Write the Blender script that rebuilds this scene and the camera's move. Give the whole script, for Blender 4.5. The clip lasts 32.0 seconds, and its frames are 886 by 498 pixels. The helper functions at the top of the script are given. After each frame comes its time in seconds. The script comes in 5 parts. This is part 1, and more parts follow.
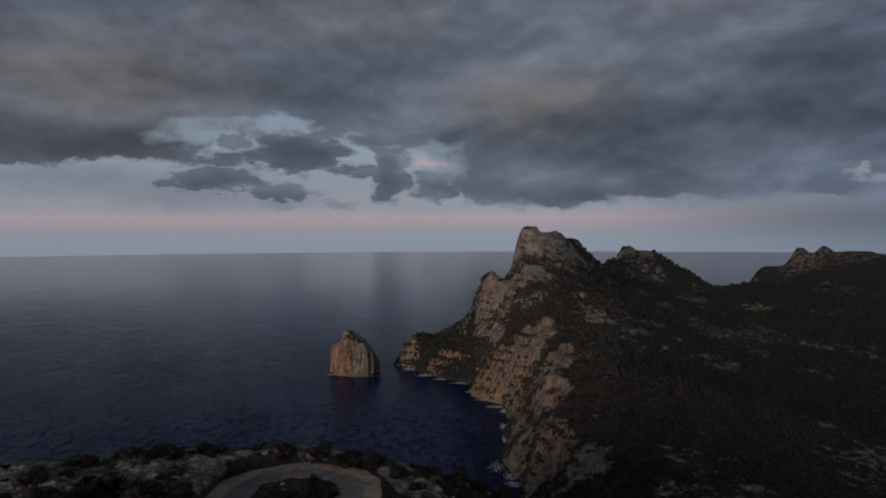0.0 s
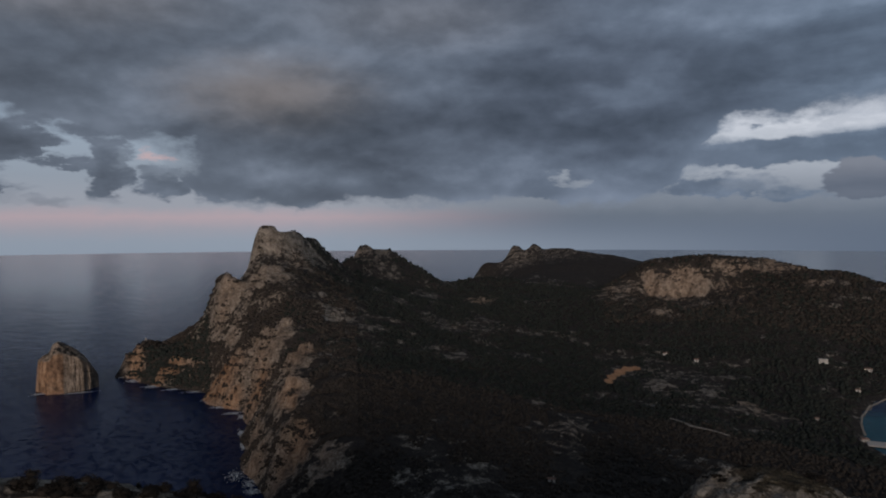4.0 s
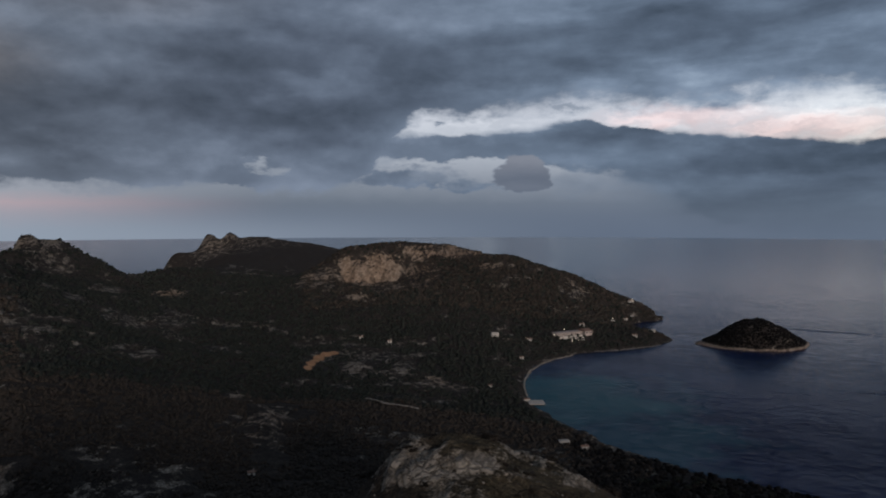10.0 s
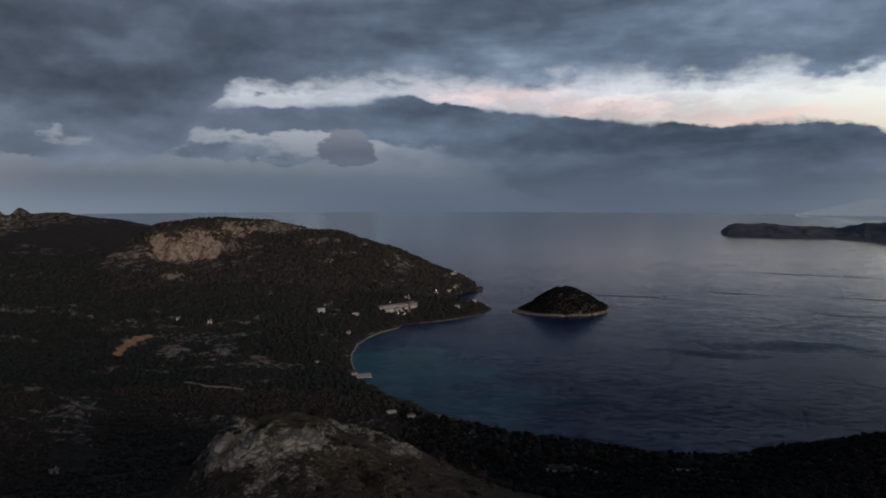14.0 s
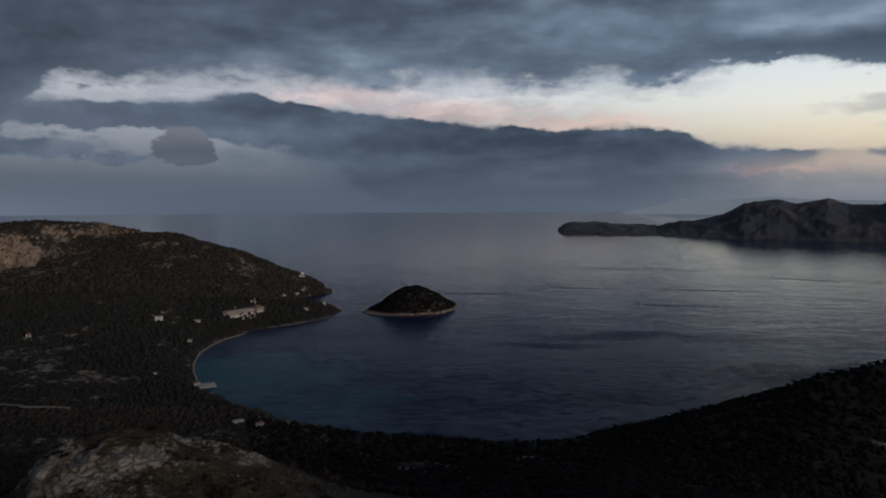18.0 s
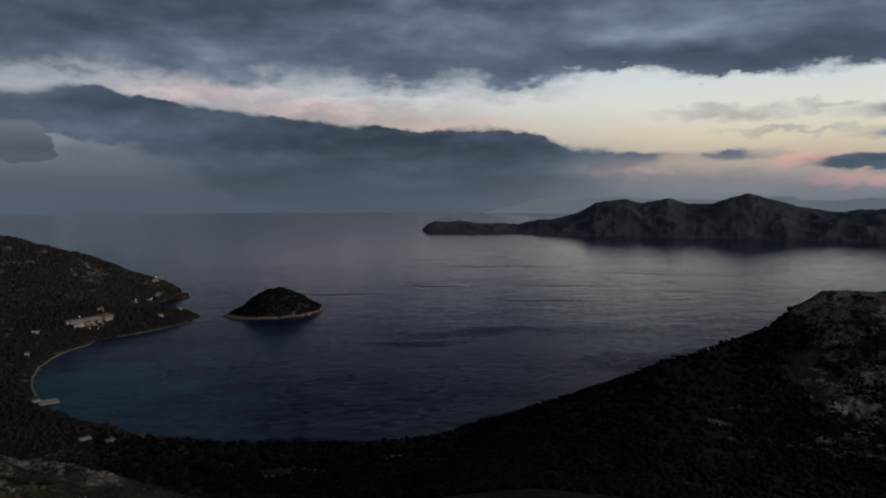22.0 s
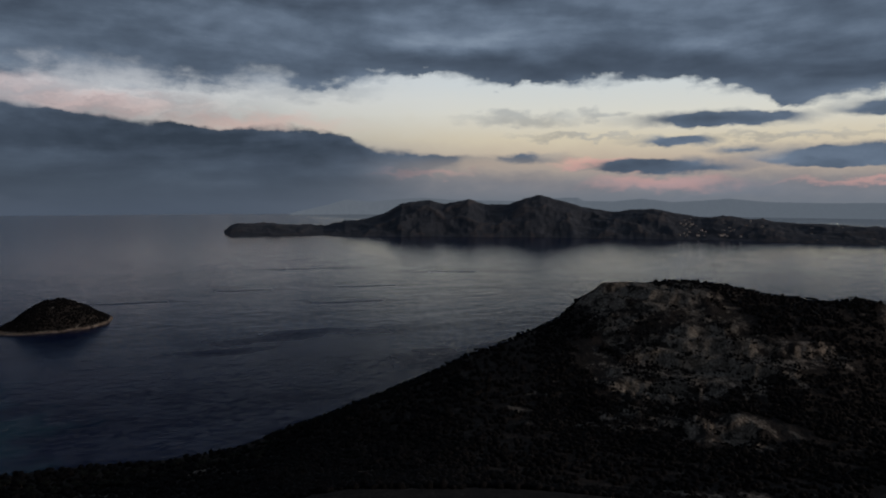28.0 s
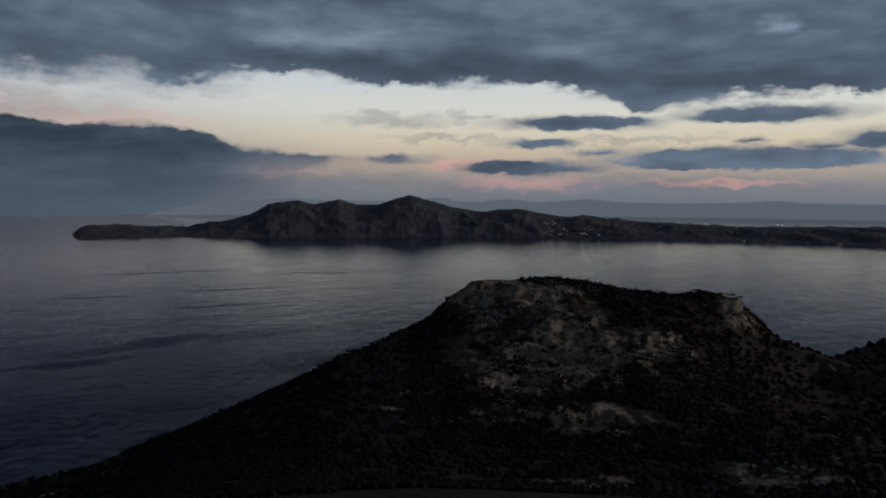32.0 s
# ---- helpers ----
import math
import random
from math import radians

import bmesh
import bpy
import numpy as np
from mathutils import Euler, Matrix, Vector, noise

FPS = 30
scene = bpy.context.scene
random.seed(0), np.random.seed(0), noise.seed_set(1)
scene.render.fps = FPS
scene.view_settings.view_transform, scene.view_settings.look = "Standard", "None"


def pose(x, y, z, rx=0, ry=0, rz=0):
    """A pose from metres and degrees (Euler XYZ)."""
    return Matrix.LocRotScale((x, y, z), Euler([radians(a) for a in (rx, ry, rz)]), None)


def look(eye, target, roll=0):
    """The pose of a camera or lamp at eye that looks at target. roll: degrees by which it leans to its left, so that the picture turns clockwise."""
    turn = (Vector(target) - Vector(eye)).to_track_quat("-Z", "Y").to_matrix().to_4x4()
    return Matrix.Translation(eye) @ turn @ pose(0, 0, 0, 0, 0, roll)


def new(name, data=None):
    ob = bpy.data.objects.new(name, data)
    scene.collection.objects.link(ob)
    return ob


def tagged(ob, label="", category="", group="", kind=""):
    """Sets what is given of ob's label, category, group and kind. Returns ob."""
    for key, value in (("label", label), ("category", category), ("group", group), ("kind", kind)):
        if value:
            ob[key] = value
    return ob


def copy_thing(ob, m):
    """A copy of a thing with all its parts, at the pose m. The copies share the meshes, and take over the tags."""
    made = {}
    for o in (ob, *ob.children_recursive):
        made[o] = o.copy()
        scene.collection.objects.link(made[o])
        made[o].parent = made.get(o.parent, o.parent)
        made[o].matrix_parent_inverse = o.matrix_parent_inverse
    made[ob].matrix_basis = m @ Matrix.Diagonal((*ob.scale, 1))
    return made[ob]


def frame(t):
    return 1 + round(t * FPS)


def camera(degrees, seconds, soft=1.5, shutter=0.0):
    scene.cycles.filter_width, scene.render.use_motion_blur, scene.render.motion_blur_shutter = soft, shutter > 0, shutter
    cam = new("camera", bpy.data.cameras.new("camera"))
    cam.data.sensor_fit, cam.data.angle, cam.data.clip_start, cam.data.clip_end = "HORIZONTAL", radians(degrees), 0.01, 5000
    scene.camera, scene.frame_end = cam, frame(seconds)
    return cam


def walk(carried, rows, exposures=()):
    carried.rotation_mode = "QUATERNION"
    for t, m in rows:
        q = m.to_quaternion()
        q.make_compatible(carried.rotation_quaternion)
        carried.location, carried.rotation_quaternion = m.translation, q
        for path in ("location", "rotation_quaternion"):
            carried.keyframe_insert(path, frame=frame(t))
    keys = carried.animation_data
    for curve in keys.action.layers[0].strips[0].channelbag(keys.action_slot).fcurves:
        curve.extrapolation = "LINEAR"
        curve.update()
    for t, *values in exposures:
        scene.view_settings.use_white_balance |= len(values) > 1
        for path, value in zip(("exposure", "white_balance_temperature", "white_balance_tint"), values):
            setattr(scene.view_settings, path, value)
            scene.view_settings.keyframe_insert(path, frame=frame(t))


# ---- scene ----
FOV = 64.41
EYE = (0.0, 0.0, 130.0)
PATH = (  # seconds, tilt, lean, turn; the camera hovers and turns
    (0.0, 88.721, 0.262, 0.000),
    (0.5, 88.720, 0.297, -2.847),
    (1.0, 88.709, 0.326, -5.707),
    (1.5, 88.684, 0.342, -8.365),
    (2.0, 88.675, 0.343, -10.999),
    (2.5, 88.650, 0.331, -13.550),
    (3.0, 88.639, 0.315, -16.058),
    (3.5, 88.606, 0.297, -18.592),
    (5.5, 88.536, 0.202, -27.783),
    (6.0, 88.510, 0.180, -29.822),
    (6.5, 88.479, 0.164, -31.806),
    (7.0, 88.453, 0.149, -33.734),
    (7.5, 88.456, 0.131, -35.670),
    (8.0, 88.434, 0.120, -37.595),
    (8.5, 88.421, 0.115, -39.518),
    (9.0, 88.351, 0.111, -41.421),
    (9.5, 88.080, 0.102, -43.356),
    (10.0, 87.541, 0.094, -45.282),
    (10.5, 86.973, 0.078, -47.192),
    (11.0, 86.415, 0.053, -49.115),
    (11.5, 85.846, 0.023, -51.024),
    (12.0, 85.442, -0.008, -52.799),
    (12.5, 85.410, -0.032, -54.517),
    (13.0, 85.423, -0.043, -56.173),
    (13.5, 85.455, -0.048, -57.809),
    (14.0, 85.479, -0.050, -59.432),
    (14.5, 85.508, -0.052, -61.071),
    (16.5, 85.547, -0.035, -67.265),
    (17.0, 85.546, -0.028, -68.747),
    (17.5, 85.551, -0.017, -70.256),
    (18.0, 85.537, -0.009, -71.737),
    (18.5, 85.527, -0.001, -73.180),
    (19.0, 85.505, 0.005, -74.569),
    (19.5, 85.506, 0.002, -75.948),
    (20.0, 85.512, -0.005, -77.340),
    (20.5, 85.514, -0.016, -78.716),
    (21.0, 85.523, -0.031, -80.092),
    (21.5, 85.519, -0.048, -81.388),
    (22.0, 85.536, -0.062, -82.674),
    (22.5, 85.531, -0.075, -83.989),
    (23.0, 85.548, -0.084, -85.297),
    (23.5, 85.552, -0.095, -86.598),
    (24.0, 85.558, -0.109, -87.910),
    (24.5, 85.578, -0.119, -89.207),
    (25.0, 85.608, -0.126, -90.530),
    (25.5, 85.599, -0.133, -91.824),
    (27.5, 85.635, -0.170, -97.009),
    (28.0, 85.647, -0.182, -98.307),
    (28.5, 85.657, -0.194, -99.622),
    (29.0, 85.654, -0.209, -100.927),
    (29.5, 85.672, -0.223, -102.266),
    (30.0, 85.665, -0.236, -103.568),
    (30.5, 85.664, -0.250, -104.869),
    (31.0, 85.669, -0.261, -106.170),
    (31.5, 85.702, -0.272, -107.477),
    (32.0, 85.705, -0.284, -108.782),
)
cam = camera(FOV, 32.0, soft=2.0)
walk(cam, [(r[0], pose(*EYE, *r[1:])) for r in PATH], exposures=[(0.0, 0.07), (5.0, 0.29), (10.0, 0.34), (14.0, 0.18), (20.0, -0.22), (26.0, -0.38), (32.0, -0.42)])

# ---------------------------------------------------------------- sky and sun
SUN_AZ, SUN_EL = 208.0, 10.0      # degrees clockwise from +y, degrees up
world = bpy.data.worlds.new("dusk_sky")
scene.world = world
world.use_nodes = True
WT = world.node_tree
WT.nodes.clear()


class Net:
    """Small helper to write node graphs as formulas."""

    def __init__(self, tree):
        self.t = tree

    def put(self, sock, v):
        if hasattr(v, "is_output"):
            self.t.links.new(v, sock)
        else:
            sock.default_value = v

    def m(self, op, a, b=0.0, c=0.0, clamp=False):
        n = self.t.nodes.new("ShaderNodeMath")
        n.operation, n.use_clamp = op, clamp
        for s, v in zip(n.inputs, (a, b, c)):
            self.put(s, v)
        return n.outputs[0]

    def step(self, v, lo, hi):
        n = self.t.nodes.new("ShaderNodeMapRange")
        n.interpolation_type = "SMOOTHSTEP"
        self.put(n.inputs[0], v)
        self.put(n.inputs[1], lo)
        self.put(n.inputs[2], hi)
        return n.outputs[0]

    def mix(self, f, a, b, mode="MIX"):
        n = self.t.nodes.new("ShaderNodeMix")
        n.data_type, n.blend_type = "RGBA", mode
        self.put(n.inputs[0], f)
        self.put(n.inputs[6], (*a, 1) if isinstance(a, tuple) else a)
        self.put(n.inputs[7], (*b, 1) if isinstance(b, tuple) else b)
        return n.outputs[2]

    def noise(self, vec, scale, detail=5.0, rough=0.55, warp=0.0):
        n = self.t.nodes.new("ShaderNodeTexNoise")
        self.put(n.inputs["Vector"], vec)
        for k, v in (("Scale", scale), ("Detail", detail), ("Roughness", rough), ("Distortion", warp)):
            n.inputs[k].default_value = v
        return n.outputs[0]

    def xyz(self, x, y, z=0.0):
        n = self.t.nodes.new("ShaderNodeCombineXYZ")
        for s, v in zip(n.inputs, (x, y, z)):
            self.put(s, v)
        return n.outputs[0]

    def split(self, v):
        n = self.t.nodes.new("ShaderNodeSeparateXYZ")
        self.put(n.inputs[0], v)
        return n.outputs

    def ramp(self, f, stops):
        n = self.t.nodes.new("ShaderNodeValToRGB")
        e = n.color_ramp.elements
        while len(e) < len(stops):
            e.new(0.5)
        for el, (p, c) in zip(e, stops):
            el.position = p
            el.color = (*c, 1) if isinstance(c, tuple) else (c, c, c, 1)
        self.put(n.inputs[0], f)
        return n.outputs[0]

    def line(self, f, lo, hi, top, stops):
        """A broken line: value (0 to top) over f between lo and hi."""
        g = self.m("DIVIDE", self.m("SUBTRACT", f, lo), hi - lo)
        v = self.ramp(g, [((p - lo) / (hi - lo), (q + 5.0) / top) for p, q in stops])
        return self.m("SUBTRACT", self.m("MULTIPLY", v, top), 5.0)


W = Net(WT)
gen = WT.nodes.new("ShaderNodeTexCoord").outputs["Generated"]
dx, dy, dz = W.split(gen)
RAD = 57.29578
az = W.m("MULTIPLY", W.m("ARCTAN2", dx, dy), RAD)
el = W.m("MULTIPLY", W.m("ARCSINE", dz), RAD)
# cloud space: a deck seen from below, flattened towards the horizon
flat = W.m("ADD", W.m("ABSOLUTE", dz), 0.12)
deck_v = W.xyz(W.m("DIVIDE", dx, flat), W.m("DIVIDE", dy, flat), 0.0)
big = W.noise(deck_v, 0.55, 2.0, 0.45, 0.0)
southness = W.step(az, 30.0, 62.0)


def lumps_at(e, detail):
    """Heaped cloud over the open sea, drawn out into streaks towards the south."""
    heap = W.noise(W.xyz(W.m("MULTIPLY", az, 0.105), W.m("MULTIPLY", e, 0.19), 3.0), 1.0, detail, 0.48, 0.25)
    long_ = W.noise(W.xyz(W.m("MULTIPLY", az, 0.070), W.m("MULTIPLY", e, 0.30), 8.0), 1.0, detail, 0.5, 0.3)
    return W.m("ADD", W.m("MULTIPLY", heap, W.m("SUBTRACT", 1.0, southness)), W.m("MULTIPLY", long_, southness))


puff = lumps_at(el, 5.0)
puff_up = lumps_at(W.m("ADD", el, 0.9), 5.0)
fine = W.noise(W.xyz(W.m("MULTIPLY", az, 0.50), W.m("MULTIPLY", el, 0.9), 5.0), 1.0, 6.0, 0.6, 0.0)
patchy = W.noise(W.xyz(W.m("MULTIPLY", az, 0.16), W.m("MULTIPLY", el, 0.3), 11.0), 1.0, 2.0, 0.5, 0.0)
rel = W.m("SUBTRACT", puff, puff_up)
wob = W.m("ADD", W.m("MULTIPLY", W.m("SUBTRACT", puff, 0.5), 3.6), W.m("MULTIPLY", W.m("SUBTRACT", fine, 0.5), 2.2))
elw = W.m("ADD", el, wob)
# ragged outlines: small clouds are drawn on a wrinkled sky
azr = W.m("ADD", az, W.m("MULTIPLY", W.m("SUBTRACT", W.noise(W.xyz(W.m("MULTIPLY", az, 0.42), W.m("MULTIPLY", el, 0.85), 31.0), 1.0, 6.0, 0.58, 0.0), 0.5), 6.5))
elr = W.m("ADD", el, W.m("MULTIPLY", W.m("SUBTRACT", W.noise(W.xyz(W.m("MULTIPLY", az, 0.42), W.m("MULTIPLY", el, 0.95), 47.0), 1.0, 6.0, 0.58, 0.0), 0.5), 2.8))
# cloud edges are crisp in places and melt away in others
melt = W.step(patchy, 0.36, 0.62)


def oval(a, e, sa, se, base=1.0, wrinkle=1.0):
    """How far inside an oval round (a, e) degrees, 1 in the middle and 0 on its edge; base above 1 flattens the underside."""
    ax, ex = (azr, elr) if wrinkle == 1.0 else (W.m("ADD", az, W.m("MULTIPLY", W.m("SUBTRACT", azr, az), wrinkle)), W.m("ADD", el, W.m("MULTIPLY", W.m("SUBTRACT", elr, el), wrinkle)))
    u = W.m("DIVIDE", W.m("SUBTRACT", ax, a), sa)
    v = W.m("DIVIDE", W.m("SUBTRACT", ex, e), se)
    if base != 1.0:
        v = W.m("MAXIMUM", v, W.m("MULTIPLY", v, -base))
    return W.m("SUBTRACT", 1.0, W.m("SQRT", W.m("ADD", W.m("MULTIPLY", u, u), W.m("MULTIPLY", v, v))))


def blob(a, e, sa, se, soft=0.42, ragged=1.0):
    """A ragged oval of cloud or clear sky, 0 to 1, round (a, e) degrees."""
    return W.step(oval(a, e, sa, se, 1.0, ragged), -soft, soft)


def union(items):
    out = 0.0
    for it in items:
        b = blob(*it)
        out = b if isinstance(out, float) else W.m("MAXIMUM", out, b)
    return out


def heaps(items, wrinkle=1.0):
    """Joined clouds: depth inside them, in degrees of sky. (a, e, sa, se, base)."""
    out = 0.0
    for a, e, sa, se, base in items:
        b = W.m("MULTIPLY", oval(a, e, sa, se, base, wrinkle), min(sa, se * 1.3))
        out = b if isinstance(out, float) else W.m("MAXIMUM", out, b)
    return out


def total(items):
    """Soft light and dark masses, added up: (a, e, sa, se, weight)."""
    out = 0.0
    for a, e, sa, se, w in items:
        b = W.m("MULTIPLY", blob(a, e, sa, se, 0.95, 0.6), w * (0.6 if w > 0 else 0.9))
        out = b if isinstance(out, float) else W.m("ADD", out, b)
    return out


# edges of the two cloud layers over the azimuth
deck_low = W.line(az, -60, 160, 20.0, [(-60, 4.6), (-33, 4.8), (-26, 5.1), (-20.0, 5.5), (-17.5, 7.4), (-8, 7.9), (-4, 7.0), (-1.4, 6.9), (1.5, 2.4), (8, 2.1), (18, 2.2), (26, 2.5), (36, 2.6), (39, 3.4), (41.4, 6.2), (43.4, 7.7),
                                        (47, 7.7), (51, 8.0), (57, 8.6), (62, 8.4), (68, 8.5), (73, 8.5), (80, 8.1)])
deck_s = W.line(az, -60, 160, 20.0, [(-60, 8.1), (80, 8.1), (84, 8.7), (86.5, 8.2), (90, 8.3), (92.4, 8.9), (98, 9.4), (103, 8.6), (108, 8.8), (112, 8.6), (117, 8.6), (121, 8.1), (124, 6.6), (127.4, 6.9), (131, 7.2), (136, 6.8), (150, 7.0)])
deck_low = W.m("ADD", W.m("MULTIPLY", deck_low, W.m("LESS_THAN", az, 80.0)), W.m("MULTIPLY", deck_s, W.m("GREATER_THAN", az, 79.9999)))
bank_top = W.line(az, 20, 130, 20.0, [(20, -4.9), (34, -4.9), (37, 7.0), (43, 6.9), (46, 6.6), (49, 6.9), (52, 7.4), (55, 8.1), (57, 8.0), (58.6, 7.3), (61.4, 6.8), (68.5, 6.2), (74.5, 5.4), (80, 5.1), (86.5, 5.1), (90.6, 4.7), (92.2, 3.9), (97, 3.3), (107, 2.8), (112, -3.0)])
bank_low = W.line(az, 20, 130, 20.0, [(20, 4.9), (46, 4.7), (51, 4.4), (54, 3.7), (57, 3.2), (60, 1.4), (64, -0.8), (70, -3.4), (80, -4.6), (88, -4.2), (94, -1.0), (100, 1.9), (107, 2.3), (130, 2.3)])
lumps = heaps([(-11.8, 6.2, 4.2, 2.2, 1.6), (-18.0, 3.9, 4.2, 1.3, 1.7), (-12.6, 3.3, 2.6, 0.8, 1.4), (-7.4, 5.1, 2.0, 0.6, 1.5), (-9.2, 8.0, 2.6, 0.75, 1.0), (-16.4, 7.6, 1.0, 1.1, 1.0), (-17.2, 5.8, 3.4, 0.7, 1.0), (-4.3, 5.0, 1.9, 2.4, 1.0), (-0.5, 3.7, 2.0, 1.5, 1.2), (-5.6, 7.5, 2.2, 0.8, 1.0),
               (31.2, 3.1, 1.9, 0.6, 1.0), (45.0, 7.8, 0.9, 0.36, 1.0), (55.0, 8.9, 2.2, 0.6, 1.0), (42.6, 3.1, 4.6, 1.2, 1.8), (48.0, 2.65, 2.6, 0.6, 1.4)])
lens = heaps([(119.5, 5.7, 6.6, 0.75, 1.5), (116.5, 4.2, 3.1, 0.48, 1.3), (133.2, 6.0, 6.6, 0.85, 1.6), (132.2, 4.2, 0.9, 0.30, 1.0), (137.0, 3.7, 2.6, 0.45, 1.3), (140.8, 4.0, 3.0, 0.9, 1.3), (105.0, 2.9, 2.8, 0.42, 1.4), (116.0, 2.2, 6.6, 0.68, 1.6), (131.5, 2.7, 11.5, 1.15, 1.8), (121.4, 3.5, 2.3, 0.40, 1.2)], 0.42)
faint = union([(-20.0, 3.2, 5.0, 1.2, 0.8, 1.0), (-13.0, 2.8, 2.4, 0.8, 0.7, 1.0), (-28.5, 4.0, 7.0, 1.0, 0.8, 1.0), (-8.3, 2.3, 1.4, 0.35, 0.7, 1.0), (104.6, 6.1, 3.6, 0.50, 0.7, 1.0), (109.5, 4.65, 4.2, 0.2, 0.8, 1.0), (100.0, 1.2, 7.0, 0.7, 0.8, 1.0), (124.5, 4.5, 4.6, 0.22, 0.8, 1.0), (111.0, 6.3, 1.6, 0.3, 0.8, 1.0), (56.6, 2.9, 2.6, 1.0, 0.7, 1.0), (88.0, 8.2, 4.0, 0.7, 0.9, 1.0), (122.0, 0.8, 14.0, 0.8, 0.9, 1.0)])
holes = union([(-18.4, 7.6, 2.8, 0.9, 0.8, 1.0), (-13.0, 8.6, 2.4, 0.5, 0.8, 1.0), (-1.0, 5.7, 2.0, 1.1, 0.8, 1.0), (31.0, 4.15, 0.8, 0.3, 0.9, 1.0), (46.8, 3.5, 3.0, 0.5, 0.9, 1.0), (56.0, 2.9, 2.6, 0.8, 0.8, 1.0)])
# depth inside the cloud, in degrees of sky
deep_deck = W.m("SUBTRACT", elw, deck_low)
deep_bank = W.m("MINIMUM", W.m("SUBTRACT", bank_top, W.m("ADD", el, W.m("MULTIPLY", wob, 0.5))), W.m("MULTIPLY", W.m("SUBTRACT", elw, bank_low), W.m("SUBTRACT", 0.8, W.m("MULTIPLY", W.step(az, 53.0, 60.0), 0.62))))
deep_bank = W.m("SUBTRACT", deep_bank, W.m("MULTIPLY", W.step(az, 97.0, 108.0), 0.25))
depth = W.m("MAXIMUM", W.m("MAXIMUM", deep_deck, deep_bank), W.m("MAXIMUM", lumps, lens))
soft = W.m("ADD", W.m("ADD", 0.16, W.m("MULTIPLY", melt, 0.42)), W.m("MULTIPLY", W.m("MULTIPLY", W.step(az, 41.0, 52.0), W.m("SUBTRACT", 1.0, W.step(az, 80.0, 96.0))), W.m("MULTIPLY", W.step(el, 7.2, 9.5), 1.3)))
cover = W.step(depth, W.m("MULTIPLY", soft, -0.8), soft)
cover = W.m("MULTIPLY", cover, W.m("SUBTRACT", 1.0, W.m("MULTIPLY", W.m("MULTIPLY", W.m("SUBTRACT", W.step(az, 90.0, 100.0), W.step(az, 104.0, 112.0)), W.m("SUBTRACT", 1.0, W.step(el, 1.6, 3.4))), 0.35)))
cover = W.m("MULTIPLY", cover, W.m("SUBTRACT", 1.0, W.m("MULTIPLY", holes, 0.68)))
cover = W.m("MAXIMUM", cover, W.m("MAXIMUM", W.m("MULTIPLY", faint, 0.55), W.m("MULTIPLY", W.step(lumps, -0.28, 0.50), 0.85)))
# thin mottled cloud drifting across the opening
veil = W.m("MULTIPLY", W.step(W.noise(W.xyz(W.m("MULTIPLY", azr, 0.22), W.m("MULTIPLY", elr, 0.75), 21.0), 1.0, 5.0, 0.55, 0.0), 0.36, 0.64), W.m("SUBTRACT", 1.0, W.step(az, 74.0, 90.0)))
veil = W.m("MULTIPLY", veil, W.m("MULTIPLY", W.step(az, 40.0, 50.0), W.step(el, 4.6, 6.2)))
cover = W.m("MAXIMUM", cover, W.m("MULTIPLY", veil, 0.40))
ball = W.step(W.m("ADD", oval(51.8, 2.95, 2.35, 2.2, 2.6, 0.3), W.m("MULTIPLY", W.m("SUBTRACT", fine, 0.5), 0.55)), -0.05, 0.09)
cover = W.m("MAXIMUM", cover, ball)

# clear sky: a Nishita dusk sky, warmed and paled towards the sunset
sky = WT.nodes.new("ShaderNodeTexSky")
sky.sky_type, sky.sun_disc = "NISHITA", False
sky.sun_elevation, sky.sun_rotation = radians(SUN_EL), radians(SUN_AZ)
sky.air_density, sky.dust_density, sky.ozone_density = 1.0, 2.0, 2.0
nishita = W.mix(1.0, sky.outputs[0], (0.10, 0.10, 0.10), "MULTIPLY")
warm = W.m("ADD", W.m("MULTIPLY", W.step(az, 52.0, 108.0), W.step(el, 3.0, 5.5)), W.m("MULTIPLY", W.step(az, 76.0, 106.0), W.m("SUBTRACT", 1.0, W.step(el, 3.0, 5.5))))
grade = W.m("DIVIDE", W.m("ADD", W.m("ADD", el, W.m("MULTIPLY", W.m("SUBTRACT", fine, 0.5), 0.8)), 2.0), 16.0)
pale_left = W.ramp(grade, [(0.0, (0.24, 0.285, 0.345)), (0.08, (0.275, 0.315, 0.375)), (0.14, (0.34, 0.325, 0.37)), (0.20, (0.43, 0.345, 0.380)), (0.255, (0.31, 0.325, 0.38)), (0.38, (0.27, 0.305, 0.37)), (0.65, (0.30, 0.36, 0.44)), (1.0, (0.24, 0.31, 0.42))])
pale_mid = W.ramp(grade, [(0.0, (0.094, 0.121, 0.170)), (0.2, (0.114, 0.141, 0.190)), (0.30, (0.175, 0.20, 0.255)), (0.40, (0.29, 0.31, 0.365)), (0.50, (0.42, 0.44, 0.49)), (0.60, (0.72, 0.72, 0.76)), (1.0, (0.50, 0.50, 0.57))])
pale_right = W.ramp(grade, [(0.0, (0.15, 0.175, 0.21)), (0.11, (0.20, 0.215, 0.245)), (0.19, (0.29, 0.275, 0.285)), (0.29, (0.53, 0.425, 0.345)), (0.40, (0.72, 0.63, 0.47)), (0.53, (0.77, 0.75, 0.66)), (0.68, (0.69, 0.73, 0.73)), (1.0, (0.50, 0.56, 0.62))])
clear = W.mix(W.step(az, 8.0, 34.0), pale_left, pale_mid)
clear = W.mix(warm, clear, pale_right)
